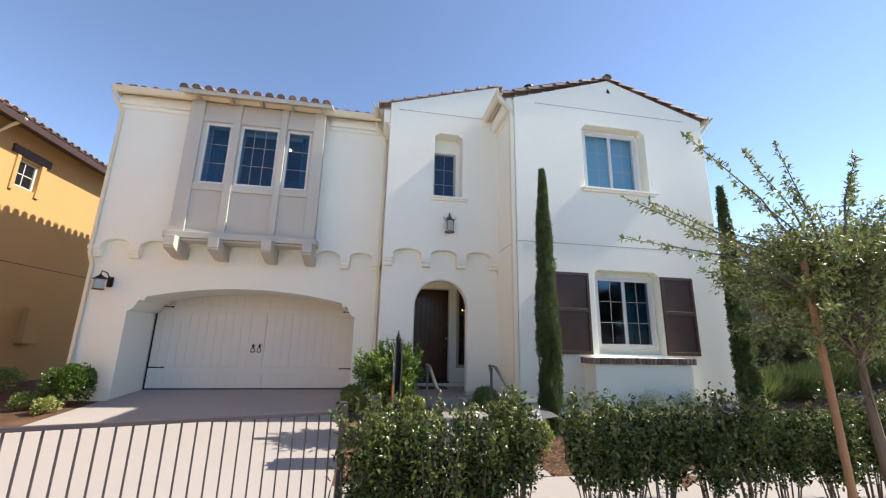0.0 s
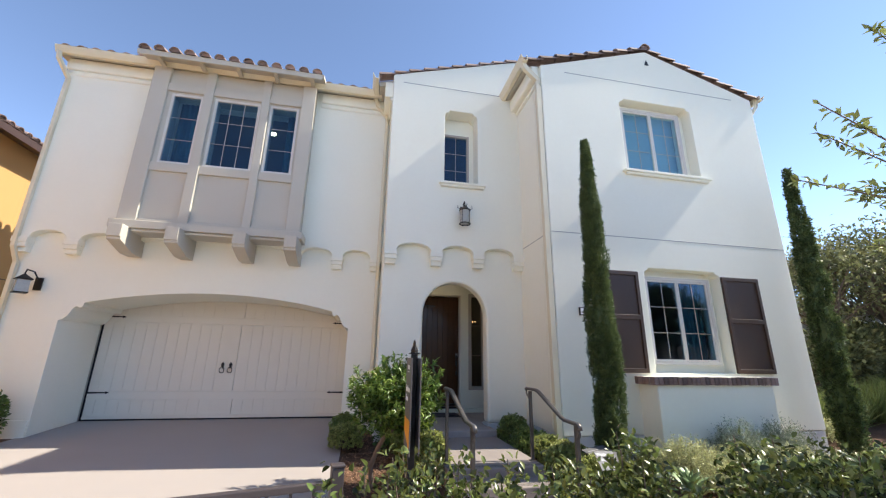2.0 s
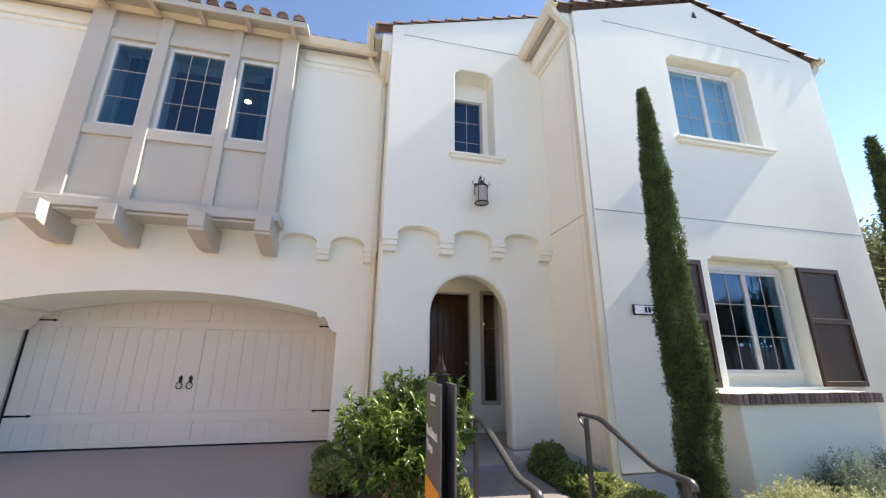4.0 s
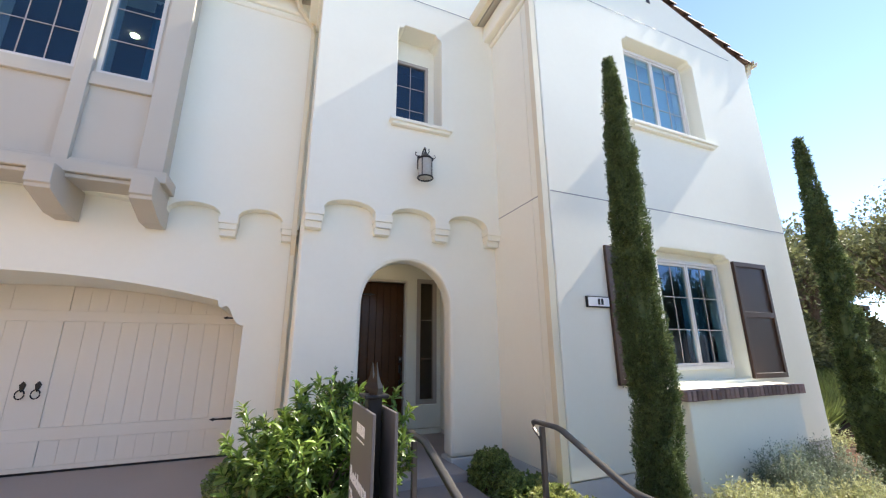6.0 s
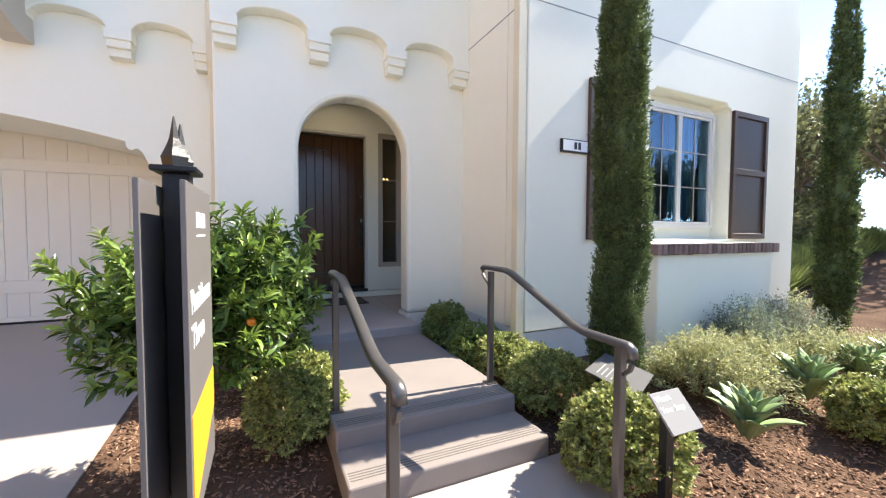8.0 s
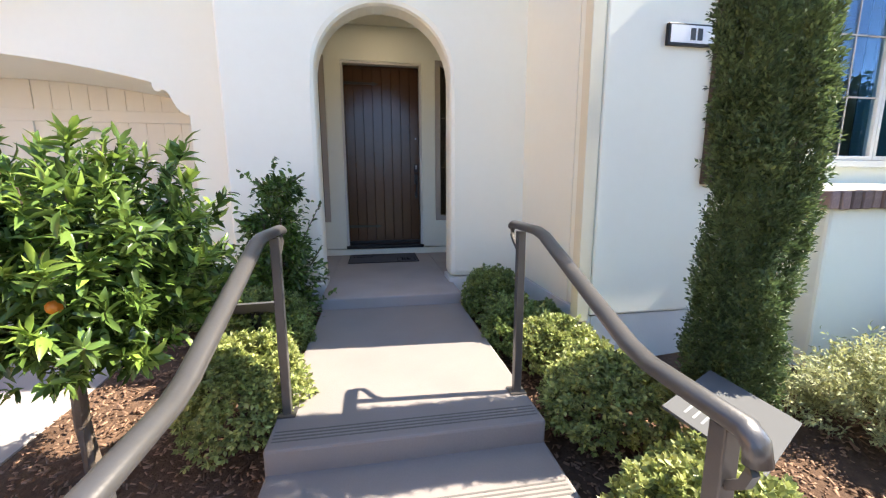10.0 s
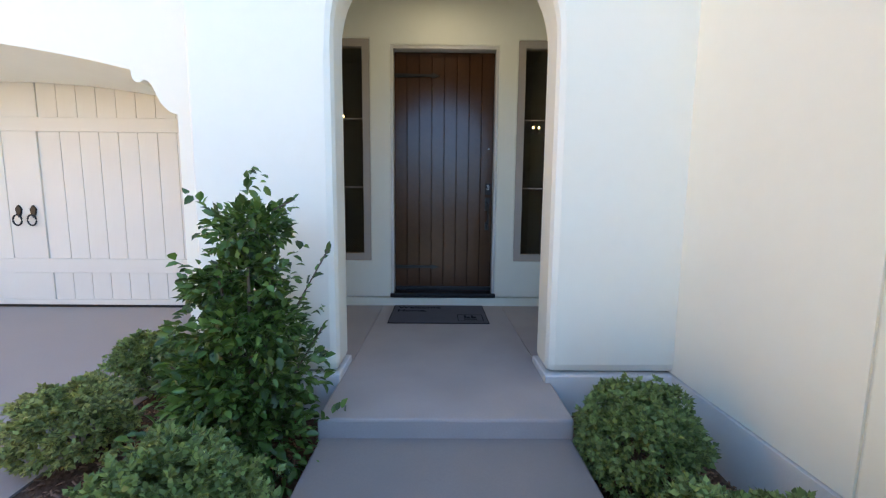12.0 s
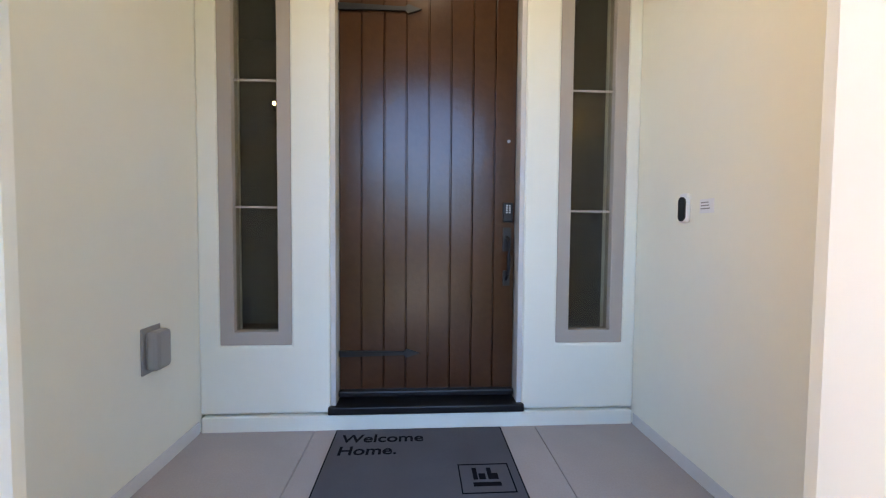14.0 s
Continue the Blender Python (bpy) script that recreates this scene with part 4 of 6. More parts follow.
# ---- neighbour ----
def neighbour():
    h = thing("neighbour_house", "orange stucco house with brown eave and tile roof", "house")
    x = -8.5
    wy0, wy1, wz0, wz1 = 10.70, 11.33, 5.42, 6.12
    part("wall", slab([(-2.0, 0.1), (14.0, 0.1), (14.0, 6.85), (-2.0, 6.85)], x - 0.3, x, [[(wy0, wz0), (wy1, wz0), (wy1, wz1), (wy0, wz1)]], axis="x"), ORANGE, h)
    part("wall", box(-18, x - 0.3, -2.0, -1.7, 0.1, 6.7), ORANGE, h)
    part("wall", box(-18, x - 0.3, 13.7, 13.995, 0.1, 6.7), ORANGE, h)
    part("wall", box(-18.3, -18, -2.0, 14, 0.1, 6.7), ORANGE, h)
    bm = bmesh.new()
    v = [bm.verts.new(p) for p in ((-8.0, -2.5, 6.68), (-8.0, 14.0, 6.68), (-13.2, 14.0, 8.40), (-13.2, -2.5, 8.40), (-18.6, -2.5, 6.68), (-18.6, 14.0, 6.68))]
    bm.faces.new((v[0], v[1], v[2], v[3])), bm.faces.new((v[3], v[2], v[5], v[4]))
    bmesh.ops.recalc_face_normals(bm, faces=bm.faces)
    out = bmesh.ops.extrude_face_region(bm, geom=list(bm.faces))
    bmesh.ops.translate(bm, verts=[q for q in out["geom"] if isinstance(q, bmesh.types.BMVert)], vec=(0, 0, 0.16))
    r = part("roof", bm, SHUTTER, h)
    for k in range(41):
        t = new("roof_tile", TILE_ME)
        t.parent = r
        t.matrix_basis = Matrix.Translation((-7.96, 4.0 + k * 0.245, 6.86)) @ Matrix(((0, -1, 0), (1, 0, 0), (0, 0, 1))).to_4x4() @ pose(0, 0, 0, 18)
    part("fascia", box(-8.02, -7.97, -2.5, 14.0, 6.66, 6.82), SHUTTER, h)
    w = new("window")
    w.parent = h
    part("window_frame", slab([(wy0, wz0), (wy1, wz0), (wy1, wz1), (wy0, wz1)], x - 0.12, x - 0.06, [[(wy0 + 0.05, wz0 + 0.05), (wy1 - 0.05, wz0 + 0.05), (wy1 - 0.05, wz1 - 0.05), (wy0 + 0.05, wz1 - 0.05)]], axis="x"), FRAME, w)
    part("pane", box(x - 0.1, x - 0.094, wy0 + 0.05, wy1 - 0.05, wz0 + 0.05, wz1 - 0.05), BLACK, w)
    part("glazing_bar", box(x - 0.092, x - 0.085, (wy0 + wy1) / 2 - 0.01, (wy0 + wy1) / 2 + 0.01, wz0 + 0.05, wz1 - 0.05), FRAME, w)
    zm = (wz0 + wz1) / 2
    part("glazing_bar", box(x - 0.092, x - 0.086, wy0 + 0.05, wy1 - 0.05, zm - 0.01, zm + 0.01), FRAME, w)
    for y0, y1 in ((wy0 - 0.10, wy0 - 0.001), (wy1 + 0.001, wy1 + 0.13)):
        part("trim_board", box(x - 0.02, x + 0.045, y0, y1, wz0 - 0.14, wz1 + 0.055), ORANGE, h, bevel=0.006)
    part("lintel", box(x - 0.1, x + 0.06, wy0 - 0.25, wy1 + 0.25, wz1 + 0.06, wz1 + 0.26), SHUTTER, h, bevel=0.01)
    part("control_joint", box(x, x + 0.004, -1.9, 13.9, 3.55, 3.57), SHUTTER, h)
    part("downspout", rod([(-7.95, 9.95, 6.8), (-8.2, 9.95, 6.62), (-8.45, 9.95, 6.4), (-8.45, 9.95, 0.7)], 0.04, 8), CREAM, h)
    part("meter_box", box(x, x + 0.16, 11.9, 12.4, 1.6, 2.5), ORANGE, h, bevel=0.01)


neighbour()


# ---- rails, fence, signs ----
def handrail(s, x0):
    """A bent flat-topped steel handrail on two posts; s: the side towards which its lower end turns out."""
    r = thing("handrail", "dark bronze steel handrail on two square posts", "handrail", group="handrails of the steps")
    xe = x0 - (0.02 if s > 0 else -0.005)
    path = [(x0, 6.99, 1.495), (x0, 6.97, 1.505), (x0, 6.69, 1.505), (x0, 6.62, 1.492), (xe, 6.02, 1.275), (xe, 5.94, 1.258), (xe, 5.68, 1.255), (xe, 5.658, 1.238), (xe, 5.652, 1.205)]
    bm = bmesh.new()
    rings = []
    for i, p in enumerate(path):
        a, b = Vector(path[max(i - 1, 0)]), Vector(path[min(i + 1, len(path) - 1)])
        d = (b - a).normalized()
        side = Vector((1, 0, 0))
        up = side.cross(d).normalized()
        if up.z < 0 and abs(up.z) > 0.2:
            up = -up
        if i >= len(path) - 2:
            up = Vector((0, -0.6, 0.8)) if i == len(path) - 2 else Vector((0, -1, 0.1)).normalized()
        prof = [(0.027 * math.cos(q), 0.005 + 0.017 * math.sin(q)) for q in np.linspace(math.pi, 0, 9)] + [(0.027, -0.006), (0.020, -0.013), (-0.020, -0.013), (-0.027, -0.006)]
        rings.append([bm.verts.new(Vector(p) + side * u + up * w) for u, w in prof])
    for a, b in zip(rings, rings[1:]):
        for k in range(len(a)):
            bm.faces.new((a[k], a[(k + 1) % len(a)], b[(k + 1) % len(a)], b[k]))
    bm.faces.new(rings[0]), bm.faces.new(rings[-1][::-1])
    part("top_rail", bm, BRONZE, r, smooth=True)
    part("post", box(x0 - 0.019, x0 + 0.019, 6.86, 6.898, 0.655, 1.482), BRONZE, r, bevel=0.004)
    part("post", box(xe - 0.02, xe + 0.02, 5.70, 5.74, 0.36, 1.245), BRONZE, r, bevel=0.004)
    part("end_return", rod([(xe, 5.662, 1.215), (xe, 5.658, 1.18), (xe, 5.668, 1.15), (xe, 5.702, 1.12)], 0.009, square=True), BRONZE, r)
    part("end_return", rod([(x0, 6.975, 1.498), (x0, 7.0, 1.478), (x0, 6.998, 1.455), (x0, 6.965, 1.425), (x0, 6.915, 1.395), (x0, 6.896, 1.36)], 0.009, square=True), BRONZE, r)
    part("base_plate", box(x0 - 0.04, x0 + 0.04, 6.84, 6.92, 0.655, 0.662), BRONZE, r)


handrail(-1, 1.325)
handrail(1, 2.44)


def fence():
    f = thing("fence", "dark grey steel picket fence across the driveway", "fence", pose(0.155, 4.02, 0, 0, 0, 13.2))
    for z0, z1 in ((1.268, 1.30), (0.40, 0.43)):
        part("fence_rail", box(-7.4, -0.031, -0.02, 0.02, z0, z1), FENCE, f, bevel=0.004)
    part("fence_post", box(-0.03, 0.03, -0.03, 0.03, 0.2, 1.36), FENCE, f, bevel=0.005)
    part("post_cap", box(-0.034, 0.034, -0.034, 0.034, 1.361, 1.372), FENCE, f, bevel=0.003)
    part("fence_post", box(-3.05, -2.99, -0.03, 0.03, 0.2, 1.32), FENCE, f, bevel=0.005)
    first = None
    for k in range(70):
        if first is None:
            first = part("picket", box(-0.0065, 0.0065, -0.0065, 0.0065, 0.33, 1.268), FENCE, f)
            ob = first
        else:
            ob = new("picket", first.data)
            ob.parent = f
        ob.matrix_basis = pose(-0.105 - k * 0.104, 0, 0)


fence()


def sign_post():
    s = thing("sign_post", "black square post with grey sign panels and spiked finials", "sign")
    x, y = 0.735, 5.685
    part("post", box(x - 0.03, x + 0.03, y - 0.03, y + 0.03, 0.3, 1.915), BLACK, s, bevel=0.004)
    part("cap", box(x - 0.05, x + 0.05, y - 0.06, y + 0.06, 1.9155, 1.93), BLACK, s, bevel=0.004)
    for dy in (-0.035, 0.045):
        bm = bmesh.new()
        prof = [(0.026, 0.0), (0.030, 0.024), (0.020, 0.045), (0.011, 0.07), (0.002, 0.125)]
        lathe(prof, (x, y + dy, 1.93), 4, bm)
        part("finial", bm, BLACK, s)
    for sx in (-1, 1):
        xx = x + sx * 0.042
        p = part("panel", box(xx - 0.006, xx + 0.006, y - 0.20, y + 0.20, 1.06, 1.88), PANEL, s, bevel=0.002)
        px = xx + sx * 0.0065
        writing("Residence", 0.078, WHITE, p, pose(px, y + sx * -0.175, 1.575, 90, 0, 90 * sx))
        writing("Three", 0.078, WHITE, p, pose(px, y + sx * -0.175, 1.49, 90, 0, 90 * sx))
        for k in range(5):
            part("print_bar", box(px - 0.001, px + 0.001, y - 0.075 + k * 0.032, y - 0.053 + k * 0.032, 1.775, 1.815), WHITE, p)
        part("print_bar", box(px - 0.001, px + 0.001, y - 0.075, y + 0.075, 1.752, 1.757), WHITE, p)
        part("amber_stripe", slab([(y - 0.19, 1.10), (y + 0.19, 1.22), (y + 0.19, 1.34), (y - 0.19, 1.34)], px - 0.001, px + 0.001, axis="x"), AMBER, p)


sign_post()


def plaque(name, x, y, z, w, d, tilt, turn, mat, label, lines=(), bars=0):
    s = thing(name, label, "plaque", pose(x, y, z, 0, 0, turn))
    part("stem", box(-0.025, 0.025, 0.02, 0.06, -(z - ground_z(y)) - 0.08, -0.02), BLACK, s)
    face = part("plate", box(-w / 2, w / 2, -d / 2, d / 2, -0.006, 0.006), mat, s, bevel=0.002)
    face.matrix_basis = pose(0, 0, 0, tilt)
    for i, text in enumerate(lines):
        writing(text, 0.038, WHITE, face, pose(-w * 0.44, d * 0.26 - i * 0.05, 0.007), depth=0.0006)
    for i in range(bars):
        part("print_bar", box(-w * 0.40, w * (0.05 - 0.1 * (i % 2)), d * 0.30 - i * d * 0.09, d * 0.325 - i * d * 0.09, 0.0065, 0.0075), PALE if mat is PLAQUE else BLACK, face)


plaque("step_plaque", 2.671, 5.621, 0.936, 0.204, 0.19, 47, -1, PALE, "pale grey plaque that asks to watch the step", ("Watch", "Your Step"))
plaque("info_plaque", 3.06, 6.26, 0.84, 0.46, 0.33, 16, 27, PLAQUE, "grey garden information plaque on a black stem", bars=4)
plaque("info_plaque", 1.0, 7.58, 0.95, 0.30, 0.22, -36, 4, PLAQUE, "small grey plaque on a black stem among bushes", bars=3)


def lantern(x, y, z, s):
    """A black iron wall lantern with a cylindrical seeded-glass body."""
    l = thing("wall_lantern", "black iron wall lantern with seeded glass cylinder", "lantern", group="wall lanterns")
    part("back_plate", box(x - 0.05 * s, x + 0.05 * s, y + 0.17, y + 0.20, z + 0.22 * s, z + 0.42 * s), BLACK, l, bevel=0.006)
    part("scroll", rod([(x, y + 0.18, z + 0.34 * s), (x, y + 0.10, z + 0.45 * s), (x, y + 0.02, z + 0.47 * s), (x, y, z + 0.42 * s), (x, y, z + 0.36 * s)], 0.011, 8), BLACK, l)
    part("crown", lathe([(0.105 * s, 0.27 * s), (0.11 * s, 0.285 * s), (0.075 * s, 0.32 * s), (0.03 * s, 0.37 * s), (0.012, 0.40 * s)], (x, y, z), 18), BLACK, l)
    part("glass", lathe([(0.088 * s, 0.02 * s), (0.095 * s, 0.05 * s), (0.095 * s, 0.27 * s)], (x, y, z), 18), LAMPGLASS, l, smooth=False)
    bm = bmesh.new()
    for k in range(4):
        a = math.pi / 4 + k * math.pi / 2
        px, py = x + 0.098 * s * math.cos(a), y + 0.098 * s * math.sin(a)
        rod([(px, py, z + 0.0), (px, py, z + 0.28 * s)], 0.006, 6, bm)
    part("cage", bm, BLACK, l)
    loop = [(x + 0.10 * s * math.cos(q), y + 0.10 * s * math.sin(q), z + 0.012) for q in np.linspace(0, 2 * math.pi, 25)]
    part("ring", rod(loop, 0.011 * s, 6), BLACK, l)
    for k in range(4):
        a = k * math.pi / 2
        curl = [(0.08, 0.32), (0.12, 0.315), (0.145, 0.335), (0.14, 0.365), (0.12, 0.36)]
        part("curl", rod([(x + q * s * math.cos(a), y + q * s * math.sin(a), z + w * s) for q, w in curl], 0.006 * s, 6), BLACK, l)


lantern(1.965, 8.45, 4.30, 1.0)


def garage_lamp(x, y, z):
    l = thing("wall_lantern", "black square carriage lantern on a scrolled bracket", "lantern", group="wall lanterns")
    part("back_plate", box(x + 0.02, x + 0.13, y + 0.20, y + 0.23, z + 0.08, z + 0.30), BLACK, l, bevel=0.006)
    part("scroll", rod([(x + 0.07, y + 0.2, z + 0.26), (x + 0.04, y + 0.12, z + 0.38), (x, y + 0.02, z + 0.40), (x, y, z + 0.33), (x, y, z + 0.29)], 0.012, 8), BLACK, l)
    part("hood", lathe([(0.14, 0.22), (0.15, 0.235), (0.06, 0.29), (0.02, 0.32)], (x, y, z), 4), BLACK, l)
    part("glass", lathe([(0.12, 0.02), (0.105, 0.22)], (x, y, z), 4), LAMPGLASS, l)
    part("base", lathe([(0.125, 0.0), (0.13, 0.02)], (x, y, z), 4), BLACK, l)


garage_lamp(-5.33, 9.34, 2.80)


def number_plate():
    p = thing("house_number_sign", "small white sign in a dark metal frame on the wall", "sign")
    part("sign_frame", box(3.60, 3.94, RY - 0.03, RY - 0.001, 2.57, 2.70), BLACK, p, bevel=0.004)
    part("sign_face", box(3.615, 3.93, RY - 0.034, RY - 0.029, 2.585, 2.688), WHITE, p)
    for x in (3.755, 3.805):
        part("print_bar", box(x, x + 0.034, RY - 0.037, RY - 0.033, 2.602, 2.672), BLACK, p)


number_plate()


def door_mat():
    m = thing("door_mat", "grey doormat with black welcome lettering", "doormat")
    x0, x1, y0, y1, z = 1.405, 2.28, 9.93, 10.515, 0.742
    body = part("mat_body", box(x0, x1, y0, y1, z, z + 0.009), MAT, m, bevel=0.003)
    part("mat_border", slab([(x0 - 0.006, y0 - 0.006), (x1 + 0.006, y0 - 0.006), (x1 + 0.006, y1 + 0.006), (x0 - 0.006, y1 + 0.006)], z, z + 0.007, [[(x0 + 0.004, y0 + 0.004), (x1 - 0.004, y0 + 0.004), (x1 - 0.004, y1 - 0.004), (x0 + 0.004, y1 - 0.004)]], axis="z"), INK, m)
    writing("Welcome", 0.105, INK, m, pose(x0 + 0.04, y1 - 0.125, z + 0.0095), depth=0.0004)
    writing("Home.", 0.105, INK, m, pose(x0 + 0.04, y1 - 0.235, z + 0.0095), depth=0.0004)
    lx0, lx1, ly0, ly1 = x1 - 0.265, x1 - 0.035, y0 + 0.05, y0 + 0.25
    part("logo_frame", slab([(lx0, ly0), (lx1, ly0), (lx1, ly1), (lx0, ly1)], z + 0.009, z + 0.0105, [[(lx0 + 0.006, ly0 + 0.006), (lx1 - 0.006, ly0 + 0.006), (lx1 - 0.006, ly1 - 0.006), (lx0 + 0.006, ly1 - 0.006)]], axis="z"), INK, m)
    for a, b, c, d in ((0.06, 0.08, 0.09, 0.17), (0.085, 0.115, 0.09, 0.13), (0.125, 0.145, 0.09, 0.17), (0.145, 0.17, 0.09, 0.13), (0.055, 0.175, 0.045, 0.07)):
        part("logo_bar", box(lx0 + a, lx0 + b, ly0 + c, ly0 + d, z + 0.009, z + 0.0104), INK, m)


door_mat()


def doorbell():
    d = thing("doorbell", "black and white video doorbell on the porch wall", "doorbell")
    x = 3.05
    part("body", box(x - 0.024, x, 10.125, 10.18, 1.865, 2.0), WHITE, d, bevel=0.012)
    pill = [(10.1525 + a, 1.895 + b) for a, b in arc(0, 0, 0.0215, 180, 360, 10)] + [(10.1525 + a, 1.962 + b) for a, b in arc(0, 0, 0.0215, 0, 180, 10)]
    part("face", slab(pill, x - 0.029, x - 0.021, axis="x"), BLACK, d)
    c = thing("notice_card", "small white printed card beside the doorbell", "card")
    part("card", box(x - 0.003, x - 0.0005, 9.99, 10.07, 1.905, 1.965), WHITE, c)
    for k in range(3):
        part("print_bar", box(x - 0.0042, x - 0.003, 10.02 - 0.005 * k, 10.062, 1.948 - k * 0.013, 1.953 - k * 0.013), GREY, c)


doorbell()


def outlet():
    o = thing("outlet_cover", "grey weatherproof outlet cover on the porch wall", "outlet")
    part("plate", box(0.68, 0.688, 10.12, 10.24, 1.20, 1.40), GREY, o, bevel=0.004)
    bm = box(0.688, 0.745, 10.13, 10.23, 1.215, 1.385)
    part("cover", bm, GREY, o, bevel=0.02)


outlet()

# ---- plants ----
RNG = np.random.default_rng(7)


def unit(v):
    return v / np.maximum(np.linalg.norm(v, axis=1, keepdims=True), 1e-6)


def leaf_mesh(name, base, way, length, width, mat, fold=0.25, droop=0.15, broad=False):
    """Many small creased leaves as one mesh: four triangles a leaf."""
    n = len(base)
    way = unit(way)
    ref = unit(RNG.normal(size=(n, 3)) * 0.55 + np.array([0, 0, 1.0]))
    side = unit(np.cross(way, ref))
    up = np.cross(side, way)
    L = (length * RNG.uniform(0.7, 1.25, (n, 1)))
    W = L * (width / length) * RNG.uniform(0.8, 1.2, (n, 1))
    mid = base + way * L * 0.48
    if broad:
        m1, m2 = base + way * L * 0.30, base + way * L * 0.68 - up * L * droop * 0.35
        tip = base + way * L - up * L * droop
        lift = up * W * fold
        v = np.stack([base, m1, m2, tip, m1 + side * W * 0.46 + lift, m2 + side * W * 0.42 + lift, m1 - side * W * 0.46 + lift, m2 - side * W * 0.42 + lift], axis=1).reshape(-1, 3)
        f = np.array([[0, 1, 4], [4, 1, 2], [4, 2, 5], [5, 2, 3], [1, 0, 6], [1, 6, 2], [2, 6, 7], [2, 7, 3]])
        faces = (np.arange(n)[:, None, None] * 8 + f[None]).reshape(-1, 3)
    else:
        v = np.stack([base, mid + side * W / 2 + up * W * fold, base + way * L - up * L * droop, mid - side * W / 2 + up * W * fold, mid], axis=1).reshape(-1, 3)
        f = np.array([[0, 4, 1], [1, 4, 2], [2, 4, 3], [3, 4, 0]])
        faces = (np.arange(n)[:, None, None] * 5 + f[None]).reshape(-1, 3)
    me = quick_mesh(name, v, faces)
    me.materials.append(mat)
    return me


def dress(name, parent, me, label=""):
    ob = new(name, me)
    ob.parent = parent
    ob["kind"] = "stuff"
    if label:
        ob["label"] = label
    return ob


def clump_points(n, centre, radius, squash=0.8, lumps=18, seed=0, depth=0.35):
    """Points and outward ways on a lumpy dome."""
    r = np.random.default_rng(seed)
    c = unit(r.normal(size=(lumps, 3)))
    c[:, 2] = np.abs(c[:, 2]) * 0.9 - 0.15
    c *= r.uniform(0.45, 0.78, (lumps, 1))
    sizes = r.uniform(0.28, 0.50, lumps)
    k = r.integers(0, lumps, n)
    d = unit(r.normal(size=(n, 3)))
    p = c[k] + d * sizes[k][:, None] * (1 - depth * r.random((n, 1)) ** 2)
    out = unit(p + 0.0)
    p = p * radius
    p[:, 2] *= squash
    return p + np.array(centre), out * 0.6 + d * 0.5


def bush(x, y, r, name, label, mat, n=2600, leaf=0.032, squash=0.95, group="clipped bushes", seed=1, lift=0.66, z=None):
    g = ground_z(y) if z is None else z
    b = thing(name, label, "bush", pose(x, y, g - 0.03), group=group)
    stem = rod([(0, 0, 0), (0.02, 0, r * 0.5)], 0.018, 6)
    part("stem", stem, BARK, b)
    p, w = clump_points(n, (0, 0, r * squash * lift + 0.03), r, squash, seed=seed)
    keep = p[:, 2] > 0.02
    p, w = p[keep], w[keep]
    w[:, 2] += 0.35
    dress("foliage", b, leaf_mesh("foliage", p, w + RNG.normal(size=p.shape) * 0.5, leaf, leaf * 0.6, mat))
    return b


GREEN = "rounded dark green clipped bush in mulch"
GOLD = "rounded variegated yellow-green bush in mulch"


def whorl_bush(x, y, r, h, label, mat, seed, tips=620, leaf=0.027):
    """A dense clipped bush: each twig ends in a whorl of small blunt leaves."""
    b = thing("bush", label, "bush", pose(x, y, ground_z(y) - 0.03), group="clipped bushes")
    rg = np.random.default_rng(seed)
    bm = bmesh.new()
    for k in range(6):
        a = k * 1.05
        rod([(0.02 * math.cos(a), 0.02 * math.sin(a), 0), (r * 0.3 * math.cos(a), r * 0.3 * math.sin(a), h * 0.4), (r * 0.6 * math.cos(a), r * 0.6 * math.sin(a), h * 0.6)], 0.006, 5, bm, [0.011, 0.008, 0.004])
    part("stem", bm, BARK, b)
    d = unit(rg.normal(size=(tips, 3)))
    d[:, 2] = np.where(d[:, 2] < -0.55, -d[:, 2], d[:, 2])
    ang = np.arctan2(d[:, 1], d[:, 0])
    lump = 1 + 0.09 * np.sin(ang * 3 + seed) + 0.07 * np.sin(ang * 5 + d[:, 2] * 6 + seed * 2) + 0.06 * rg.normal(size=tips)
    deep = np.where(rg.random(tips) < 0.28, rg.uniform(0.55, 0.85, tips), 1.0)
    c = d * np.array([r, r, h * 0.52]) * (lump * deep)[:, None] + np.array([0, 0, h * 0.50])
    c[:, 2] = np.maximum(c[:, 2], 0.035)
    per = 9
    axis = unit(d + np.array([0, 0, 0.45]) + rg.normal(size=(tips, 3)) * 0.25)
    side = unit(np.cross(axis, rg.normal(size=(tips, 3))))
    other = np.cross(axis, side)
    q = np.tile(np.arange(per) * 2.4, tips)[:, None] + np.repeat(rg.random(tips) * 6.28, per)[:, None]
    lean = np.tile(np.linspace(1.25, 0.35, per), tips)[:, None]
    w = np.repeat(axis, per, 0) * (1.35 - lean) + (np.repeat(side, per, 0) * np.cos(q) + np.repeat(other, per, 0) * np.sin(q)) * lean
    p = np.repeat(c, per, 0) - np.repeat(axis, per, 0) * (lean * 0.016)
    dress("foliage", b, leaf_mesh("foliage", p, w, leaf, leaf * 0.62, mat, 0.12, 0.12))
    return b


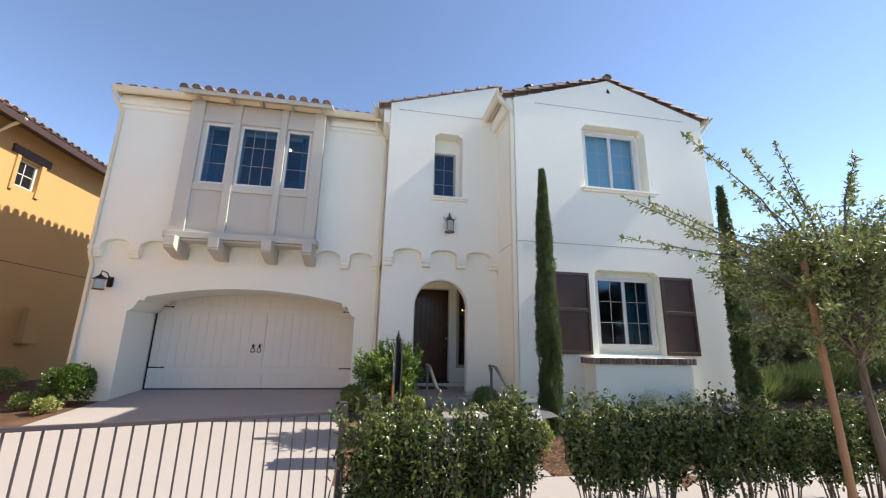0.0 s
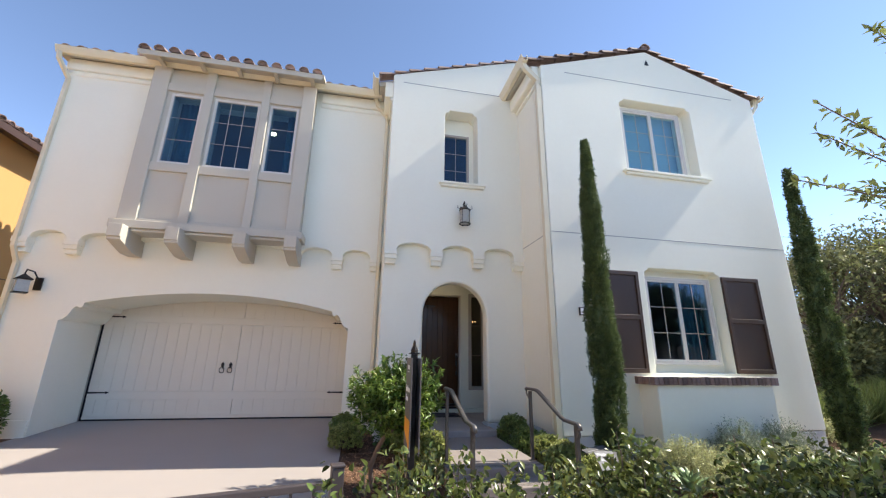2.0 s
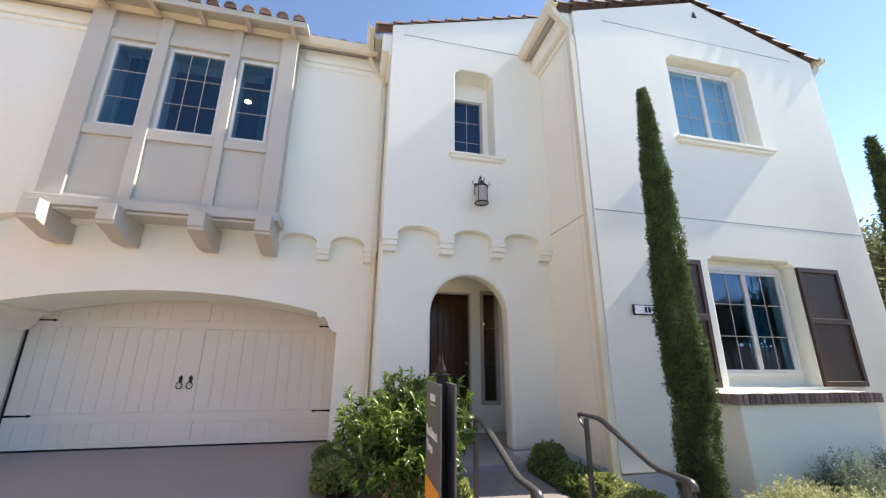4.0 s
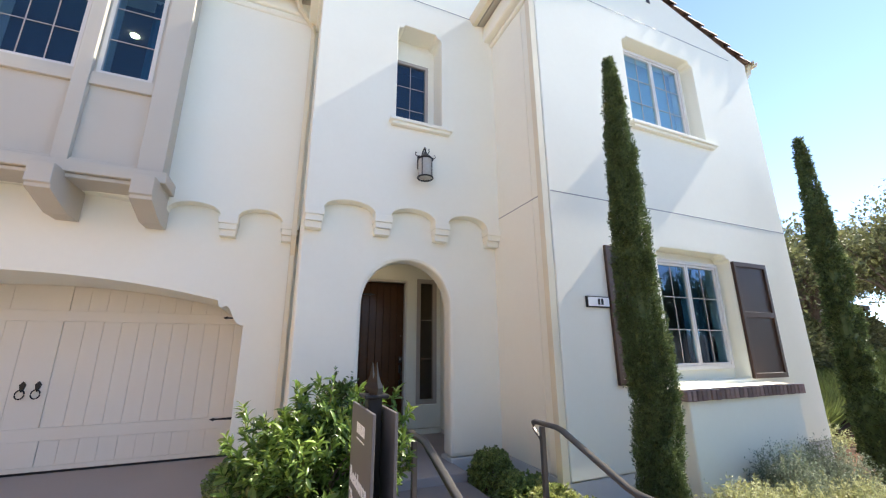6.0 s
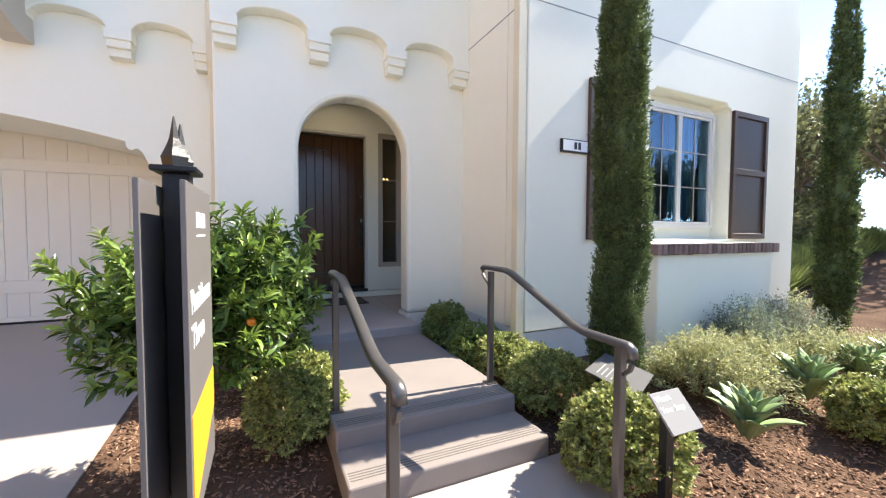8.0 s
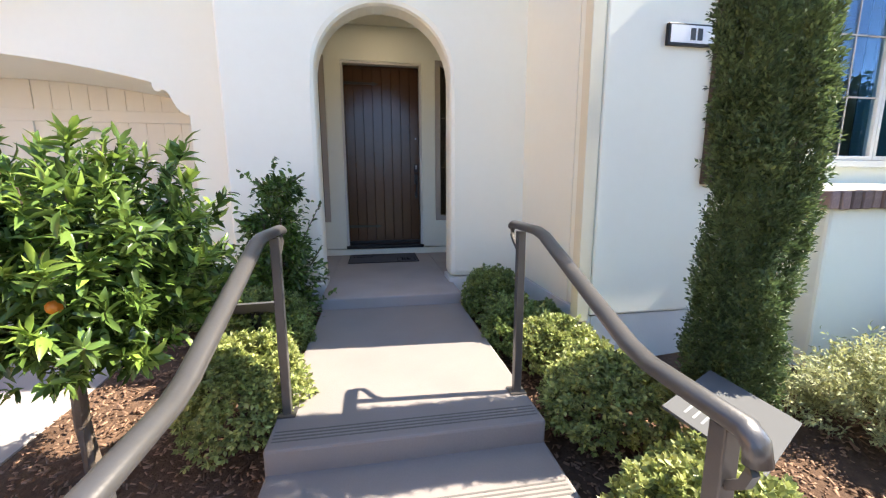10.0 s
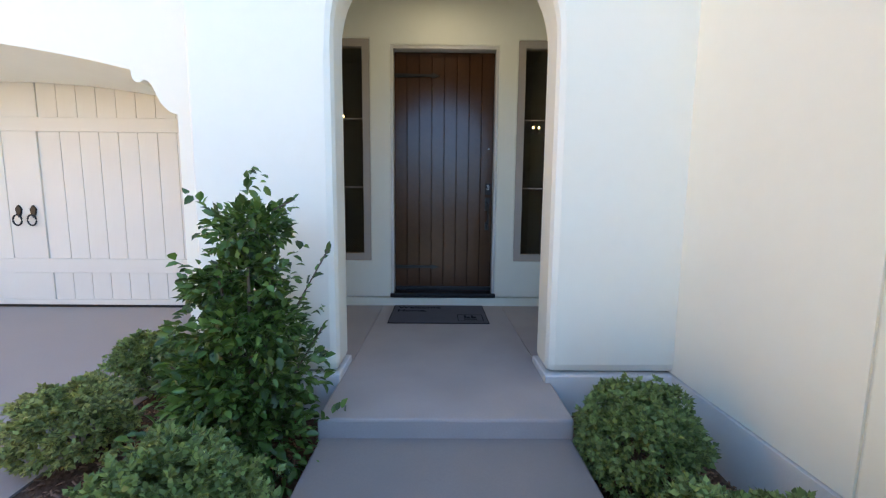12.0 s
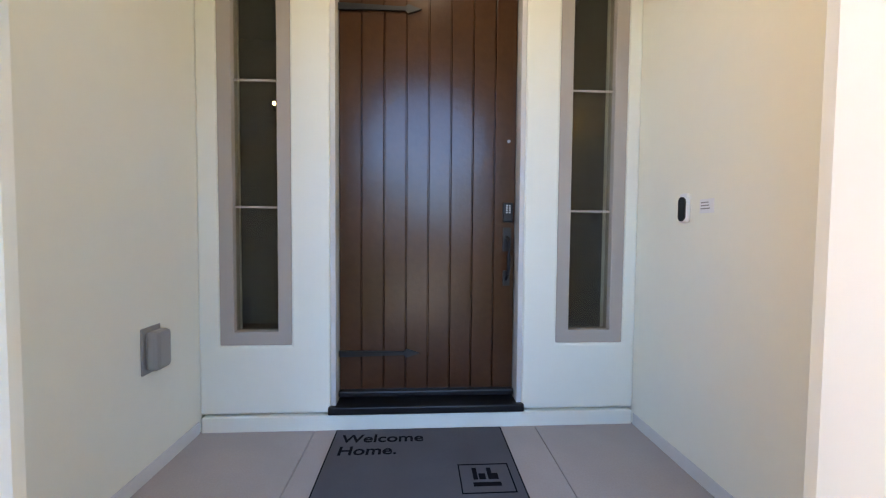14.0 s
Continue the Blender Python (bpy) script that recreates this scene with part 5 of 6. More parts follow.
for i, (x, y, r, h, kind) in enumerate(((2.73, 8.25, 0.25, 0.48, 0), (2.70, 7.68, 0.22, 0.43, 0), (2.89, 7.44, 0.26, 0.38, 1), (2.89, 6.80, 0.31, 0.44, 1), (2.74, 5.97, 0.31, 0.50, 1), (3.0, 7.80, 0.16, 0.34, 0),
                                        (1.09, 7.02, 0.275, 0.54, 1), (1.0, 7.80, 0.27, 0.52, 0), (0.08, 8.45, 0.24, 0.38, 1), (0.03, 9.05, 0.22, 0.40, 0), (4.75, 5.58, 0.26, 0.40, 1))):
    whorl_bush(x, y, r, h, GOLD if kind else GREEN, L_VAR if kind else L_BOX, 20 + i, int(7400 * r * (r + h)))


def tall_shrub(x, y):
    s = thing("shrub", "dark glossy upright shrub against the stucco wall", "shrub", pose(x, y, ground_z(y) - 0.03))
    bm = bmesh.new()
    for k in range(5):
        a = k * 1.3
        rod([(0, 0, 0), (0.05 * math.cos(a), 0.05 * math.sin(a), 0.4), (0.12 * math.cos(a), 0.1 * math.sin(a), 1.0)], 0.01, 6, bm, [0.014, 0.011, 0.006])
    part("stem", bm, BARK, s)
    P, Wv = [], []
    for cz, r, n, cx in ((0.24, 0.38, 2200, -0.07), (0.50, 0.35, 1900, -0.02), (0.74, 0.29, 1400, -0.02), (0.95, 0.22, 760, -0.02), (1.17, 0.19, 560, 0.03)):
        p, w = clump_points(n, (cx, 0, cz - 0.04), r, 0.9, seed=int(cz * 100))
        P.append(p), Wv.append(w)
    for k in range(20):
        a, z = k * 2.4, 0.18 + 0.058 * k
        r0 = 0.36 * (1 - z / 1.7)
        t = np.linspace(0, 1, 12)[:, None]
        tip = np.array([[math.cos(a) * (r0 + 0.12), math.sin(a) * (r0 + 0.1) * 0.6, z + 0.15]])
        root = np.array([[math.cos(a) * r0 * 0.6, math.sin(a) * r0 * 0.5, z]])
        P.append(root + (tip - root) * t), Wv.append(np.repeat(tip - root, 12, 0) + RNG.normal(size=(12, 3)) * 0.2)
    for root, tip in (((0.14, 0.10, 0.70), (0.31, 0.21, 1.04)), ((0.18, 0.06, 0.46), (0.31, 0.10, 0.68)), ((-0.14, 0.0, 0.72), (-0.28, 0.0, 0.93)), ((-0.2, 0.0, 0.40), (-0.40, 0.02, 0.52)), ((0.05, 0.0, 1.20), (0.22, 0.02, 1.29))):
        root, tip = np.array([root]), np.array([tip])
        part("sprig", rod([tuple(root[0]), tuple(tip[0])], 0.004, 5), BARK, s)
        P.append(root + (tip - root) * np.linspace(0.1, 1, 16)[:, None]), Wv.append(np.repeat((tip - root) * 3, 16, 0) + RNG.normal(size=(16, 3)) * 0.5)
    p, w = np.concatenate(P), np.concatenate(Wv)
    p[:, 1] = np.clip(p[:, 1], -0.5, 0.33)
    dress("foliage", s, leaf_mesh("foliage", p, w + RNG.normal(size=p.shape) * 0.4, 0.048, 0.027, L_DARK, broad=True))


tall_shrub(0.97, 8.40)


def citrus(x, y):
    t = thing("citrus_tree", "small citrus tree with long bright green leaves", "tree", pose(x, y, ground_z(y) - 0.02))
    part("trunk", rod([(-0.14, 0.28, 0), (-0.15, 0.27, 0.25), (-0.08, 0.18, 0.45), (0.0, 0.08, 0.62)], 0.03, 8, None, [0.036, 0.030, 0.027, 0.02]), BARK, t)
    r = np.random.default_rng(3)
    bm = bmesh.new()
    tips, ways = [], []
    for k in range(430):
        d = unit(r.normal(size=(1, 3)))[0]
        d[2] = d[2] * 0.8 + 0.12
        rad = r.uniform(0.62, 1.0) if k < 350 else r.uniform(0.3, 0.6)
        tip = np.array([0.10, 0.0, 0.95]) + d * np.array([0.54, 0.50, 0.47]) * rad * (1 + 0.13 * math.sin(k * 2.4))
        if d[2] > 0.25 and k % 3 == 0:
            tip[2] += r.uniform(0.04, 0.16)
        tips.append(tip), ways.append(d * 0.8 + np.array([0, 0, 0.55]))
    for k in range(0, 200, 8):
        rod([(0.0, 0.12, 0.58), tuple(np.array([0.0, 0.05, 0.75]) * 0.5 + tips[k] * 0.5), tuple(tips[k])], 0.006, 5, bm, [0.012, 0.008, 0.004])
    part("branching", bm, BARK, t)
    tips, ways = np.array(tips), unit(np.array(ways))
    per = 24
    along = np.tile(np.linspace(-0.13, 0.045, per), len(tips))[:, None]
    P = np.repeat(tips, per, 0) + np.repeat(ways, per, 0) * along
    W = np.repeat(ways, per, 0) * 0.55 + unit(r.normal(size=(len(P), 3))) * 0.85
    dress("foliage", t, leaf_mesh("foliage", P, W, 0.064, 0.020, L_CITRUS, 0.2, 0.2, True))
    top = tips[:350][r.random(350) < 0.48]
    topw = ways[:350][: len(top)]
    topw = unit(top - np.array([[0.02, 0.0, 0.85]])) * 0.7 + np.array([[0, 0, 0.5]])
    P = np.repeat(top, 9, 0) + np.repeat(unit(topw), 9, 0) * np.tile(np.linspace(0.01, 0.07, 9), len(top))[:, None]
    W = np.repeat(unit(topw), 9, 0) * 0.8 + unit(r.normal(size=(len(P), 3))) * 0.7
    dress("young_foliage", t, leaf_mesh("young_foliage", P, W, 0.066, 0.019, L_YOUNG, 0.25, 0.25, True), "pale yellow-green young leaves")
    for fx, fy, fz in ((0.30, -0.38, 0.97),):
        bm = bmesh.new()
        bmesh.ops.create_icosphere(bm, subdivisions=2, radius=0.020, matrix=Matrix.Translation((fx, fy, fz)))
        part("fruit", bm, FRUIT, t, "ripe orange fruit", smooth=True)


citrus(0.58, 6.70)


def cypress(x, y, top, rad, seed, n=36000, leaf=0.050):
    z0 = ground_z(y)
    c = thing("cypress", "tall narrow Italian cypress of dark green", "tree", pose(x, y, z0 - 0.03), group="cypresses by the house")
    h = top - z0
    part("trunk", rod([(0, 0, 0), (0, 0, h * 0.85)], 0.05, 8, None, [0.05, 0.012]), BARK, c)
    r = np.random.default_rng(seed)
    m = n // 14
    t = r.random(m) ** 1.15
    a = r.random(m) * 2 * math.pi
    prof = np.interp(t, [0, 0.03, 0.12, 0.35, 0.6, 0.8, 0.93, 1.0], [0.6, 0.85, 1.0, 1.0, 0.86, 0.56, 0.26, 0.03]) * rad
    plumes = 190
    pa, pt, pr = r.random(plumes) * 2 * math.pi, r.random(plumes) ** 1.1, r.uniform(0.55, 1.0, plumes)
    k = r.integers(0, plumes, m)
    rise_up = r.random(m)
    loose = r.random(m) < 0.35
    a = np.where(loose, a, pa[k] + r.normal(size=m) * 0.20 * (1.15 - rise_up))
    t = np.where(loose, t, np.minimum(pt[k] * 0.93 + rise_up * 0.085, 0.995))
    prof = np.interp(t, [0, 0.03, 0.12, 0.35, 0.6, 0.8, 0.93, 1.0], [0.6, 0.85, 1.0, 1.0, 0.86, 0.56, 0.26, 0.03]) * rad
    lump = 1 + 0.09 * np.sin(a * 3 + t * 17 + seed) + 0.06 * np.sin(a * 5 - t * 41)
    out_by = np.where(loose, 0.62 + 0.2 * r.random(m), 0.78 + 0.26 * pr[k] * np.sin(np.minimum(rise_up * 2.6, 2.4)))
    rr = prof * lump * out_by
    tuft = np.stack([rr * np.cos(a), rr * np.sin(a), t * h + 0.03], 1)
    d = unit(np.stack([np.cos(a) * 0.5, np.sin(a) * 0.5, np.full(m, 1.0)], 1) + r.normal(size=(m, 3)) * 0.28)
    u = r.random((m, 14, 1))
    side = unit(r.normal(size=(m * 14, 3)))
    p = (tuft[:, None] + d[:, None] * u * 0.07).reshape(-1, 3) + side * (0.020 * (1.1 - u.reshape(-1, 1)))
    w = np.repeat(d, 14, 0) * 0.75 + side * 0.8
    # Solid core added inside the foliage to block light through the gaps.
    core = [(rad * q * 0.62, hh * h + 0.05) for hh, q in ((0, 0.5), (0.05, 0.85), (0.2, 1.0), (0.4, 0.95), (0.6, 0.8), (0.8, 0.5), (0.92, 0.2))]
    part("inner_crown", lathe(core, (0, 0, 0), 12), L_CYP, c)
    dress("crown", c, leaf_mesh("crown", p, w, leaf, leaf * 0.42, L_CYP, 0.3, -0.05))


cypress(3.37, 6.56, 5.10, 0.166, 5, 135000, 0.023)
cypress(7.62, 6.85, 5.25, 0.165, 9, 36000, 0.045)


def wisp(x, y, r, h, mat, label, name, seed, n=5200, leaf=0.030):
    """A loose, feathery bush of upright sprigs."""
    b = thing(name, label, "bush", pose(x, y, ground_z(y) - 0.02), group="loose grey-green bushes")
    rg = np.random.default_rng(seed)
    m = 30
    k = n * 2 // m
    ang, q = rg.random(k) * 2 * math.pi, np.sqrt(rg.random(k))
    lump = 1 + 0.22 * np.sin(ang * 3 + seed) + 0.12 * np.sin(ang * 7 + seed * 2)
    root = np.stack([q * r * np.cos(ang) * 0.45, q * r * np.sin(ang) * 0.45, np.full(k, 0.02)], 1)
    hh = h * np.sqrt(np.maximum(0.06, 1 - (q * 0.97) ** 2)) * rg.uniform(0.72, 1.12, k)
    tip = np.stack([q * r * lump * np.cos(ang), q * r * lump * np.sin(ang), hh], 1) + rg.normal(size=(k, 3)) * 0.025
    t = np.tile(np.linspace(0.35, 1.0, m), k)[:, None]
    p = np.repeat(root, m, 0) * (1 - t) + np.repeat(tip, m, 0) * t
    p += rg.normal(size=p.shape) * 0.010
    w = np.repeat(unit(tip - root), m, 0) * 0.7 + unit(rg.normal(size=p.shape)) * 0.8
    for i in range(0, k, k // 6):
        part("stem", rod([tuple(root[i]), tuple(tip[i] * 0.9 + root[i] * 0.1)], 0.003, 4), BARK, b)
    dress("foliage", b, leaf_mesh("foliage", p, w, leaf, leaf * 0.34, mat))


SAGE = "pale yellow-green feathery bush in mulch"
ROSE = "grey-green rosemary bush below the window"
wisp(4.38, 6.50, 0.52, 0.52, L_SAGE, SAGE, "sage_bush", 31, 8600, 0.034)
wisp(5.02, 6.46, 0.44, 0.44, L_SAGE, SAGE, "sage_bush", 32, 6000, 0.034)
wisp(5.75, 6.28, 0.50, 0.46, L_SAGE, SAGE, "sage_bush", 33, 6000, 0.034)
wisp(6.55, 6.1, 0.50, 0.42, L_SAGE, SAGE, "sage_bush", 38, 5600, 0.026)
wisp(5.45, 6.74, 0.38, 0.68, L_ROSE, ROSE, "rosemary_bush", 34, 6200)
wisp(6.2, 6.72, 0.42, 0.66, L_ROSE, ROSE, "rosemary_bush", 35, 6200)
wisp(8.6, 8.2, 0.6, 0.5, L_SAGE, SAGE, "sage_bush", 36, 4200, 0.05)
wisp(9.6, 9.4, 0.7, 0.55, L_SAGE, SAGE, "sage_bush", 37, 4200, 0.05)


def agave_leaf(length, seed):
    """A thick, channelled, pointed leaf that bends outwards."""
    rg = random.Random(seed)
    bm = bmesh.new()
    rings = []
    for i in range(9):
        t = i / 8
        w = length * 0.205 * (0.55 + 1.1 * t - 1.65 * t ** 2.6) if t < 0.999 else 0.001
        w = max(w, 0.001)
        y, z = length * t, length * (0.02 + 0.10 * t - 0.30 * t ** 2.4)
        th = 0.014 * (1 - t) + 0.002
        rings.append([bm.verts.new(q) for q in ((-w, y, z + w * 0.45), (0, y, z - th * 0.2), (w, y, z + w * 0.45), (0, y, z - th * 2.2))])
    for a, b in zip(rings, rings[1:]):
        for k in range(4):
            bm.faces.new((a[k], a[(k + 1) % 4], b[(k + 1) % 4], b[k]))
    bm.faces.new(rings[0])
    me = bpy.data.meshes.new("agave_leaf")
    bmesh.ops.recalc_face_normals(bm, faces=bm.faces)
    bm.to_mesh(me)
    bm.free()
    for p in me.polygons:
        p.use_smooth = True
    me.materials.append(L_AGAVE)
    return me


AGAVE = [agave_leaf(0.36, 1), agave_leaf(0.30, 2), agave_leaf(0.24, 3)]


def agave(x, y, s, seed):
    a = thing("agave", "green fox-tail agave rosette in mulch", "agave", pose(x, y, ground_z(y) + 0.02), group="agaves")
    rg = random.Random(seed)
    for k in range(30):
        tier = k / 30
        ob = new("leaf", AGAVE[min(2, int(tier * 3))])
        ob.parent = a
        ob.matrix_basis = pose(0, 0, 0.03 + 0.14 * tier * s, 0, 0, k * 137.5 + rg.uniform(-8, 8)) @ pose(0, 0.015, 0, 46 + 38 * tier + rg.uniform(-7, 7)) @ Matrix.Scale(s * rg.uniform(0.85, 1.1), 4)


agave(3.80, 5.88, 0.92, 1)
agave(4.90, 6.02, 1.0, 2)
agave(5.72, 5.98, 1.0, 3)
agave(6.4, 5.95, 0.95, 4)


def hedge_plant(x, y, h, seed, low=0.33):
    b = thing("hedge_bush", "loose glossy green hedge bush on thin stems", "bush", pose(x, y, ground_z(y) - 0.03), group="hedge along the pavement")
    rg = np.random.default_rng(seed)
    bm = bmesh.new()
    P, W = [], []
    for k in range(36):
        a = rg.random() * 6.28
        tip = np.array([math.cos(a) * rg.uniform(0.05, 0.33), math.sin(a) * rg.uniform(0.05, 0.30), h * rg.uniform(0.62, 1.06)])
        root = np.array([tip[0] * 0.25, tip[1] * 0.25, 0.0])
        midp = root * 0.5 + tip * 0.5 + rg.normal(size=3) * 0.03
        if k % 3 == 0:
            rod([tuple(root), tuple(midp), tuple(tip)], 0.006, 5, bm, [0.010, 0.006, 0.003])
        m = 84
        t = rg.uniform(low, 1.0, m)[:, None] ** 0.9
        p = root * (1 - t) ** 2 + 2 * midp * t * (1 - t) + tip * t ** 2 + unit(rg.normal(size=(m, 3))) * rg.uniform(0, 0.10, (m, 1))
        P.append(p), W.append(unit(rg.normal(size=(m, 3))) * 0.8 + np.array([tip[0], tip[1], 0.55]))
    part("stem", bm, BARK, b)
    dress("foliage", b, leaf_mesh("foliage", np.concatenate(P), np.concatenate(W), 0.047, 0.025, L_HEDGE, broad=True))


for i, x in enumerate((0.42, 0.66, 1.02, 1.40, 1.72, 2.42, 2.78, 3.2, 3.65, 4.1, 4.6, 5.1, 5.6, 6.1, 6.6, 7.2)):
    hedge_plant(x, 3.76 + 0.07 * math.sin(i * 2.1), (1.15 if i > 1 else 1.08) + 0.07 * math.sin(i * 1.7), 60 + i, 0.30 if i < 4 else 0.46)
for i, (x, y) in enumerate(((5.4, 5.45), (6.2, 5.45), (7.0, 5.5), (7.9, 5.6))):
    bush(x, y, 0.42, "bush", "rounded green garden bush in mulch", L_BOX, n=2200, leaf=0.05, seed=90 + i)


def myrtle(x, y):
    t = thing("street_tree", "young street tree with loose arching leafy shoots", "tree", pose(x, y, ground_z(y) - 0.03))
    part("trunk", rod([(0, 0, 0), (-0.05, 0.02, 0.9), (-0.12, 0.0, 1.9), (-0.08, 0.05, 2.7)], 0.05, 10, None, [0.055, 0.045, 0.035, 0.02]), BARK, t)
    rg = np.random.default_rng(17)
    bm = bmesh.new()
    P, W = [], []
    sprays = ((-2.6, -0.1, 3.05), (-2.45, 0.2, 2.75), (-1.75, 0.0, 3.85), (-2.0, 0.3, 3.2), (-1.3, -0.2, 3.6), (-0.5, 0.1, 3.95), (-0.2, 0.3, 3.6), (0.3, -0.1, 3.8), (0.7, 0.2, 3.7), (-0.9, 0.2, 3.4), (1.1, 0.0, 3.5), (-1.5, 0.4, 2.9))
    for k in range(120):
        a = rg.random() * 6.28
        z0 = rg.uniform(1.55, 2.5)
        r0 = rg.uniform(0.5, 1.5)
        root = np.array([-0.1, 0.02, z0])
        tip = np.array([math.cos(a) * r0, math.sin(a) * r0 * 0.8, z0 + rg.uniform(-0.1, 0.95)])
        if k < len(sprays):
            root, tip = np.array([-0.1, 0.02, 2.0 + 0.03 * k]), np.array(sprays[k])
        midp = (root + tip) / 2 + np.array([0, 0, rg.uniform(0.08, 0.3)])
        rod([tuple(root), tuple(midp), tuple(tip)], 0.008, 5, bm, [0.016, 0.009, 0.003])
        m = 150 if k < len(sprays) else 125
        tt = rg.uniform(0.3, 1.0, m)[:, None]
        p = root * (1 - tt) ** 2 + 2 * midp * tt * (1 - tt) + tip * tt ** 2
        spread = 0.045 if k < len(sprays) else 0.15
        p = p + rg.normal(size=(m, 3)) * spread * (1.15 - tt)
        P.append(p), W.append(unit(rg.normal(size=(m, 3))) + unit(np.array([tip - root])) * 0.6)
    part("branching", bm, BARK, t)
    dress("crown", t, leaf_mesh("crown", np.concatenate(P), np.concatenate(W), 0.062, 0.026, L_TREE))
    return t


myrtle(5.2, 3.3)
s = thing("tree_stake", "orange-brown wooden tree stake beside the trunk", "stake")
part("stake", rod([(4.70, 3.3, 0.2), (4.66, 3.32, 3.05)], 0.034, 10), STAKE, s)
part("tie", rod([(4.69, 3.28, 1.5), (4.9, 3.26, 1.5), (5.12, 3.3, 1.5)], 0.008, 6), BLACK, s)
part("tie", rod([(4.68, 3.28, 2.1), (4.9, 3.26, 2.1), (5.06, 3.3, 2.1)], 0.008, 6), BLACK, s)


def far_tree(x, y, z, h, r, seed, n=7000, mat=L_FAR, leaf=0.16):
    t = thing("garden_tree", "leafy garden tree with an open crown", "tree", pose(x, y, z - 0.1), group="trees beyond the garden")
    part("trunk", rod([(0, 0, 0), (0.1, 0, h * 0.5), (0.0, 0.1, h * 0.8)], 0.1, 8, None, [0.14, 0.09, 0.03]), BARK, t)
    rg = np.random.default_rng(seed)
    bm = bmesh.new()
    P, W = [], []
    m = 26
    for k in range(m):
        d = unit(rg.normal(size=(1, 3)))[0]
        d[2] = abs(d[2])
        tip = np.array([0, 0, h * 0.55]) + d * np.array([r, r, h * 0.45])
        rod([(0, 0, h * 0.4), tuple(tip * 0.55 + np.array([0, 0, h * 0.22])), tuple(tip)], 0.02, 5, bm, [0.05, 0.03, 0.008])
        c = rg.normal(size=(n // m, 3)) * np.array([r, r, h * 0.3]) * 0.2 + tip * 0.9 + np.array([0, 0, h * 0.05])
        P.append(c), W.append(rg.normal(size=(n // m, 3)))
    part("branching", bm, BARK, t)
    dress("crown", t, leaf_mesh("crown", np.concatenate(P), np.concatenate(W), leaf, leaf * 0.5, mat))


for i, (x, y, h, r) in enumerate(((13.2, 10.6, 4.2, 1.3), (15.5, 10.6, 4.8, 1.6), (18.0, 11.8, 4.6, 1.7), (20.5, 12.0, 5.2, 1.9), (24.0, 13.2, 5.6, 2.1), (28.0, 15.5, 6.0, 2.4), (30.0, 17.5, 6.5, 2.4), (12.0, 14.0, 4.8, 1.6), (15.0, 8.3, 4.6, 1.5), (18.5, 8.9, 5.6, 1.8), (22.5, 9.6, 6.2, 2.1), (27.0, 10.8, 6.8, 2.4), (33.0, 13.2, 7.2, 2.6))):
    far_tree(x, y, ground_z(y) + min(1.0, (x - 9) * 0.1), h, r, 200 + i, 3800, L_FAR, 0.15)
for i, (x, y, h, r) in enumerate(((-9.0, -16.0, 7.0, 2.8), (-1.0, -15.0, 6.0, 2.6), (7.0, -14.0, 6.0, 3.0))):
    far_tree(x, y, 0.2, h, r, 240 + i, 6000, L_FAR, 0.22)
# a belt of trees across the street, which the windows mirror
for i in range(17):
    far_tree(12.0 + i * 3.4, -13.5 - 1.5 * math.sin(i * 1.9), 0.2, 6.0 + 0.9 * math.sin(i * 2.3) + 0.22 * i, 2.8, 260 + i, 2600, L_BELT, 0.48)


def grass_clump(x, y, r, h, seed):
    g = thing("grass_clump", "bright green ornamental grass clump", "grass", pose(x, y, ground_z(y) + (min(1.0, (x - 9) * 0.1) if x > 9 and y > 6 else 0) - 0.02), group="ornamental grasses", kind="stuff")
    rg = np.random.default_rng(seed)
    n = 1500
    a, q = rg.random(n) * 6.28, np.sqrt(rg.random(n)) * r
    p = np.stack([q * np.cos(a), q * np.sin(a), np.zeros(n)], 1)
    w = np.stack([np.cos(a) * 0.35, np.sin(a) * 0.35, np.ones(n)], 1) + rg.normal(size=(n, 3)) * 0.2
    dress("blades", g, leaf_mesh("blades", p, w, h, 0.02, L_GRASS, 0.1, 0.1))


for i, (x, y) in enumerate(((9.6, 8.7), (10.3, 8.9), (11.0, 8.7), (11.7, 9.1), (12.4, 8.9), (13.2, 9.3), (14.0, 9.2), (15.0, 9.6), (16.2, 9.4), (17.4, 9.9), (9.2, 10.4), (10.2, 10.6), (11.2, 10.8))):
    grass_clump(x, y, 0.5, 0.62, 300 + i)
for i, (x, y) in enumerate(((12.4, 10.3), (13.8, 10.6), (15.2, 11.0), (16.8, 11.1), (18.4, 11.3), (20.0, 11.8), (21.8, 12.2), (23.6, 12.8), (25.6, 13.6), (27.6, 14.2), (10.8, 12.2), (9.6, 12.6), (12.4, 13.0))):
    bush(x, y, 1.05, "hedge_bush", "tall dusty green hedge bush beyond the garden", L_FAR, n=2200, leaf=0.14, squash=1.15, group="background hedge", seed=120 + i, z=ground_z(y) + min(1.0, (x - 9) * 0.1))

# a low grey house far off beyond the garden
fh = thing("distant_house", "low pale house far off beyond the garden trees", "house")
part("wall", box(15, 25, 13.2, 20, 0.5, 3.75), FOOTING, fh)
part("roof", box(14.6, 25.4, 12.8, 20.4, 3.75, 3.98), PLAQUE, fh, bevel=0.02)
part("band", box(14.95, 25.05, 13.15, 13.199, 3.3, 3.45), FRAME, fh)
for x in (16.5, 19, 22):
    part("window", box(x, x + 1.2, 13.17, 13.22, 1.9, 3.0), BLACK, fh)

